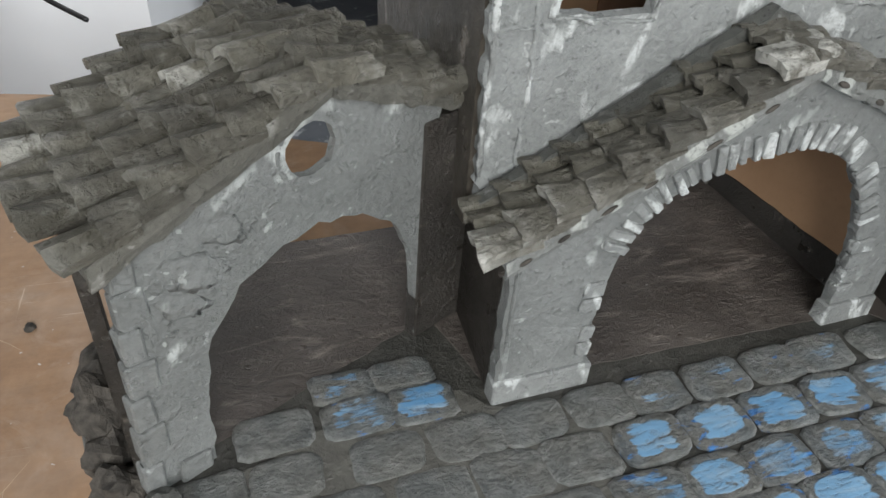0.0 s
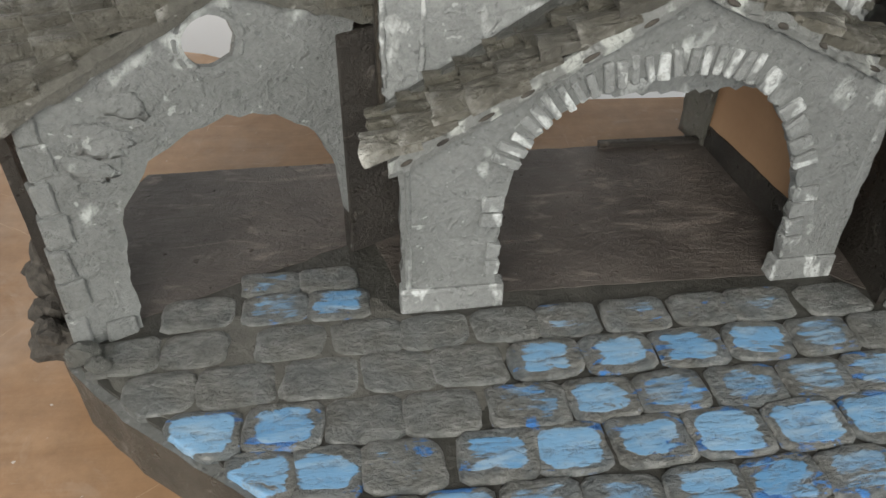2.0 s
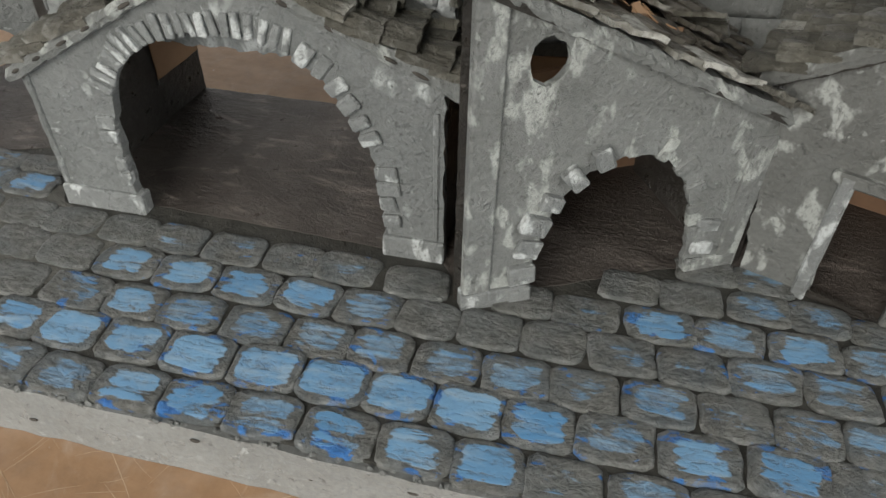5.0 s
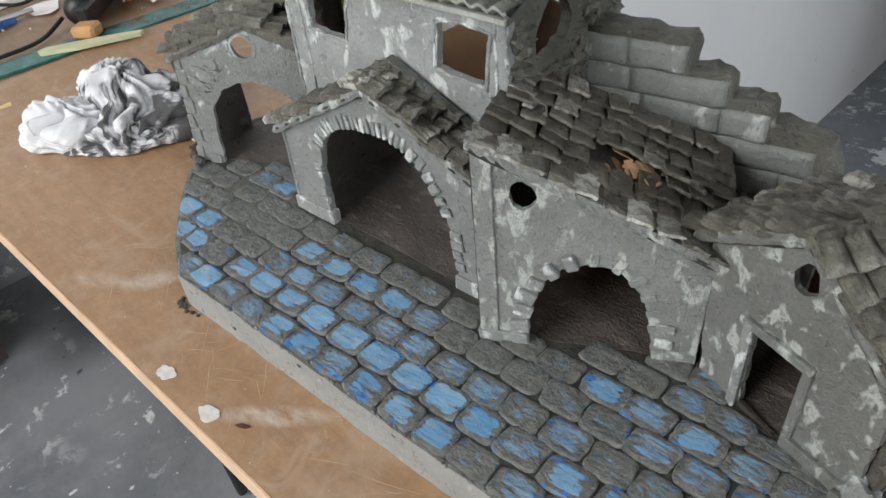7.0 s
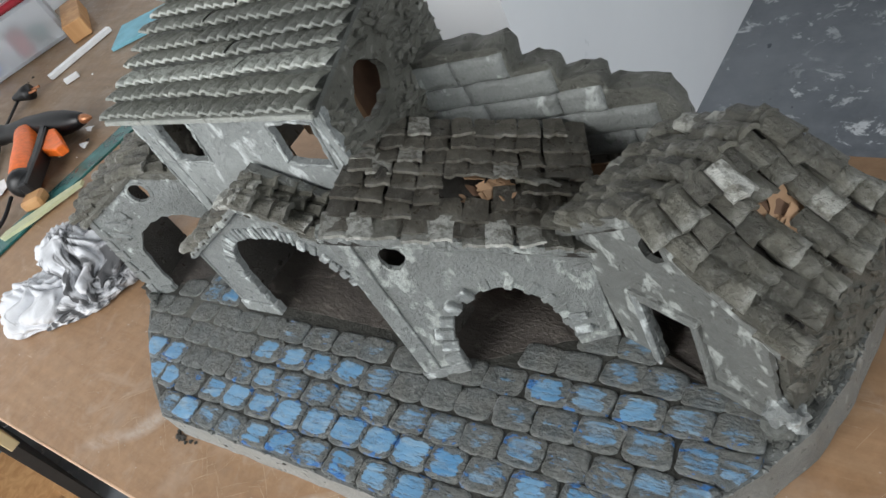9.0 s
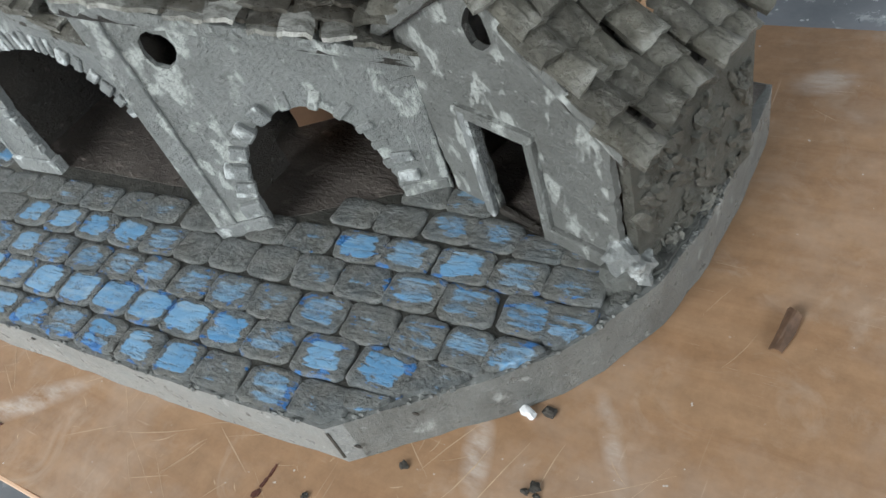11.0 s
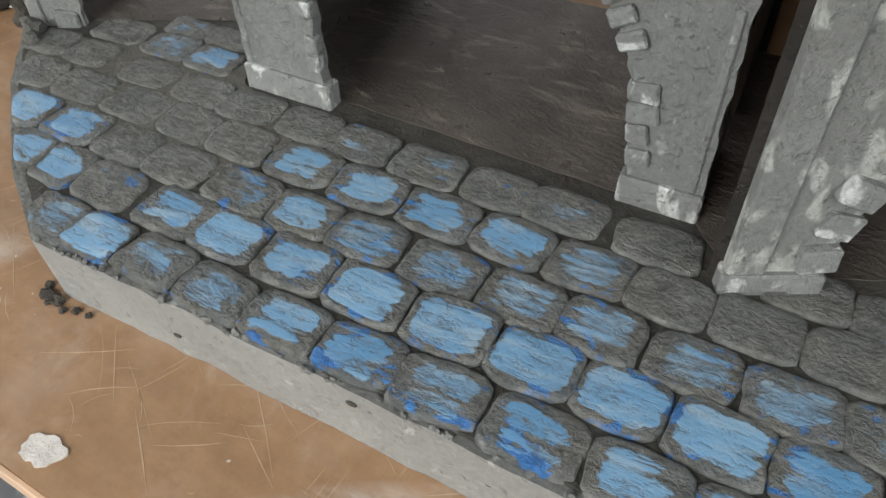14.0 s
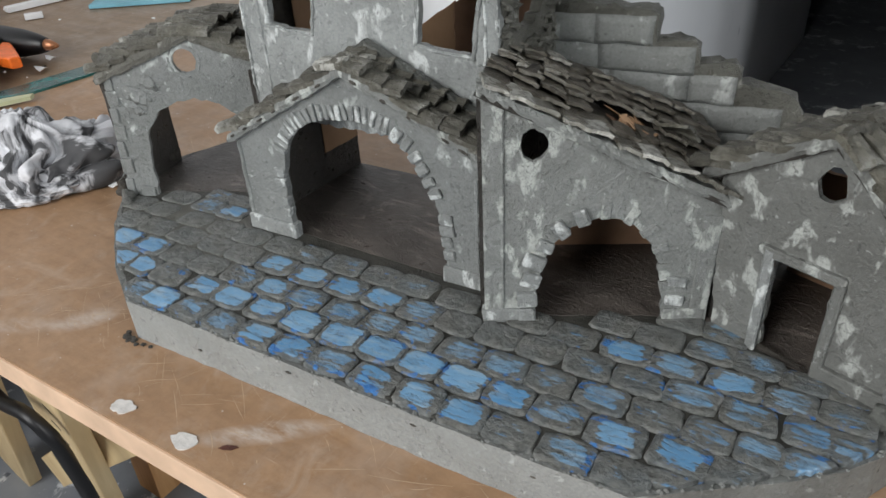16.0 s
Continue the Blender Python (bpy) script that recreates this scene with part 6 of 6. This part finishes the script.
    for k in range(34):
        x, y = rngc.uniform(-124, -54), rngc.uniform(-12, 58)
        r = rngc.uniform(0.12, 0.45)
        pale = rngc.random() < 0.35
        solid("crumb", rock(r, r * 0.8, r * 0.5, 950 + k, 0.6, 2), PAPER if pale else ROCK_AND_HOLE, place(x, y, r * 0.25 - 0.1), "small pale crumb of foam on the bench" if pale else "small dark crumb on the bench", "crumb", "crumbs on the bench")
    for x, y, r in ((30.2, -10.1, 0.22), (33.5, -7.3, 0.22), (-0.3, -10.75, 0.3), (-0.9, -10.75, 0.28), (0.6, -10.7, 0.2), (-1.2, -10.45, 0.2), (0.2, -10.95, 0.18), (1.2, -10.6, 0.16), (-0.6, -11.0, 0.15), (38.9, -6.1, 0.26), (38.6, -6.4, 0.16), (39.1, -6.4, 0.14), (-17.8, 10.4, 0.3), (-40.8, -10.6, 0.5), (-36.3, -14.7, 0.35), (38.2, -3.0, 0.3)):
        solid("crumb", rock(r, r * 0.8, r * 0.5, int(x * 10) + 900, 0.6, 2), ROCK_AND_HOLE, place(x, y, r * 0.3), "small dark crumb of dried clay on the board", "crumb", "clay crumbs")
    bm = rock(0.5, 0.25, 0.2, 77, 0.4, 2)
    solid("paper_scrap", bm, PAPER, place(37.3, -3.3, 0.15, -30), "tiny white paper crumb", "paper", "paper scraps")


glue_gun()
cloth()
small_things()


# ---- paving stones ----
# each row of cobbles: its distance from the house fronts, its depth, the middles of its stones, and how much blue each one carries
STONE_ROWS = []


def stone_row(d, deep, middles, blue):
    STONE_ROWS.append((d, deep, list(zip(middles, blue))))


stone_row(-9.33, 1.80, (-0.9, 1.1, 3.6, 6.2, 8.85, 11.4, 14.0, 16.75, 19.5, 22.05, 24.6, 27.3, 29.9), (2, 4, 2, 2, 3, 3, 2, 3, 3, 3, 1, 2, 1))
stone_row(-7.28, 1.98, (-4.95, -2.75, -0.4, 2.65, 5.1, 7.75, 10.45, 13.25, 15.85, 18.4, 20.9, 23.45, 26.1, 28.9, 31.8, 34.2), (3, 3, 1, 3, 4, 3, 4, 4, 4, 4, 4, 3, 2, 3, 3, 1))
stone_row(-5.38, 1.86, (-6.8, -4.2, -1.5, 1.1, 4.05, 6.7, 9.2, 12.0, 14.65, 17.1, 19.7, 22.3, 24.85, 27.5, 30.2, 32.6, 34.8, 36.8), (4, 3, 0, 0, 2, 3, 2, 2, 2, 2, 2, 2, 1, 2, 1, 2, 2, 2))
stone_row(-3.36, 1.88, (-8.5, -5.9, -3.0, -0.2, 2.3, 5.15, 7.95, 10.7, 13.35, 15.95, 18.5, 20.95, 23.5, 26.1, 28.7, 31.3, 34.0, 36.6, 38.5), (0, 0, 0, 0, 0, 3, 3, 3, 3, 2, 0, 0, 0, 1, 1, 2, 2, 2, 2))
stone_row(-1.47, 1.74, (-10.0, -7.5, -4.1, -1.25, 1.3, 4.1, 6.5, 9.2, 11.95, 14.4, 17.5, 22.0, 24.55, 27.45, 30.1, 33.0, 35.55, 38.0), (0, 0, 0, 0, 0, 0, 1, 1, 1, 1, 0, 0, 1, 3, 2, 3, 2, 1))
stone_row(0.48, 1.72, (-7.6, -4.7, -2.25, 26.2, 28.7, 31.4, 33.7), (0, 2, 3, 0, 0, 2, 1))
stone_row(2.0, 1.35, (-4.9, -2.6), (1, 1))
stone_row(2.2, 1.5, (29.3, 31.7), (0, 1))
stone_row(0.1, 1.3, (36.0, 38.1), (1, 1))
stone_row(-8.75, 0.8, (31.9,), (1,))


def inside(x, y, inset=0.992):
    """Whether a place lies on the base."""
    cx, cy, odd = 14.0, 2.0, False
    x, y = cx + (x - cx) / inset, cy + (y - cy) / inset
    for (x0, y0), (x1, y1) in zip(BASE, BASE[1:] + BASE[:1]):
        if (y0 > y) != (y1 > y) and x < x0 + (y - y0) / (y1 - y0) * (x1 - x0):
            odd = not odd
    return odd


def paving():
    rng = random.Random(400)
    m = place(0, 0, 0, 4.0)

    def cobble(w, d, k, at):
        """A low pillow of a stone, its plan a rounded oblong with uneven sides."""
        r = random.Random(500 + k)
        bm = bmesh.new()
        a, b = w / 2, d / 2
        count, square = 24, r.uniform(4.2, 8.0)
        off = V((r.uniform(0, 60), r.uniform(0, 60), 0))
        lean = r.uniform(-0.10, 0.10)
        plan = []
        for i in range(count):
            t = 2 * math.pi * (i + 0.5) / count
            c, q = math.cos(t), math.sin(t)
            k2 = (abs(c) ** square + abs(q) ** square) ** (-1 / square)
            k2 *= 1 + 0.08 * noise.noise(V((c * 1.6, q * 1.6, 0)) + off) + 0.03 * noise.noise(V((c * 5, q * 5, 3)) + off)
            x, y = a * c * k2, b * q * k2
            plan.append((x + lean * y, y))
        for i, (x, y) in enumerate(plan):
            for _ in range(12):
                p = at @ V((x * CM, y * CM, 0))
                if inside(p.x / CM, p.y / CM):
                    break
                x, y = x * 0.88, y * 0.88
            plan[i] = (x, y)
        levels = []
        for k2, z in ((1.0, -0.10), (0.995, 0.10), (0.965, 0.19), (0.90, 0.235), (0.70, 0.245), (0.38, 0.25)):
            levels.append([bm.verts.new((x * k2, y * k2, z + 0.05 * noise.noise(V((x * k2 * 1.3, y * k2 * 1.3, 5)) + off))) for x, y in plan])
        top = bm.verts.new((0, 0, 0.255))
        for lo, hi in zip(levels, levels[1:]):
            for i in range(count):
                bm.faces.new((lo[i], lo[(i + 1) % count], hi[(i + 1) % count], hi[i]))
        for i in range(count):
            bm.faces.new((levels[-1][i], levels[-1][(i + 1) % count], top))
        bmesh.ops.scale(bm, vec=(CM, CM, CM), verts=bm.verts)
        return bm

    n = 0
    for d, deep, stones in STONE_ROWS:
        for k, (s, blue) in enumerate(stones):
            left = s - stones[k - 1][0] if k else 2.6
            right = stones[k + 1][0] - s if k + 1 < len(stones) else 2.6
            w = min(2.8, ((left if left < 3.4 else 2.5) + (right if right < 3.4 else 2.5)) / 2) + 0.02
            ob = new("cobble", mesh_of("cobble", cobble(w, deep + 0.13, n, m @ place(s, d, 3.0)), COBBLE[blue], True))
            sunk = -0.025 if blue == 0 and s < 4 else 0.0
            attach(ob, BASE_OB, m @ place(s + rng.uniform(-0.03, 0.03), d + rng.uniform(-0.05, 0.05), 3.02 + sunk + rng.uniform(-0.03, 0.04)) @ pose(0, 0, 0, rng.uniform(-2.0, 1.0), rng.uniform(-1.5, 1.5), rng.uniform(-3, 3)))
            n += 1


paving()
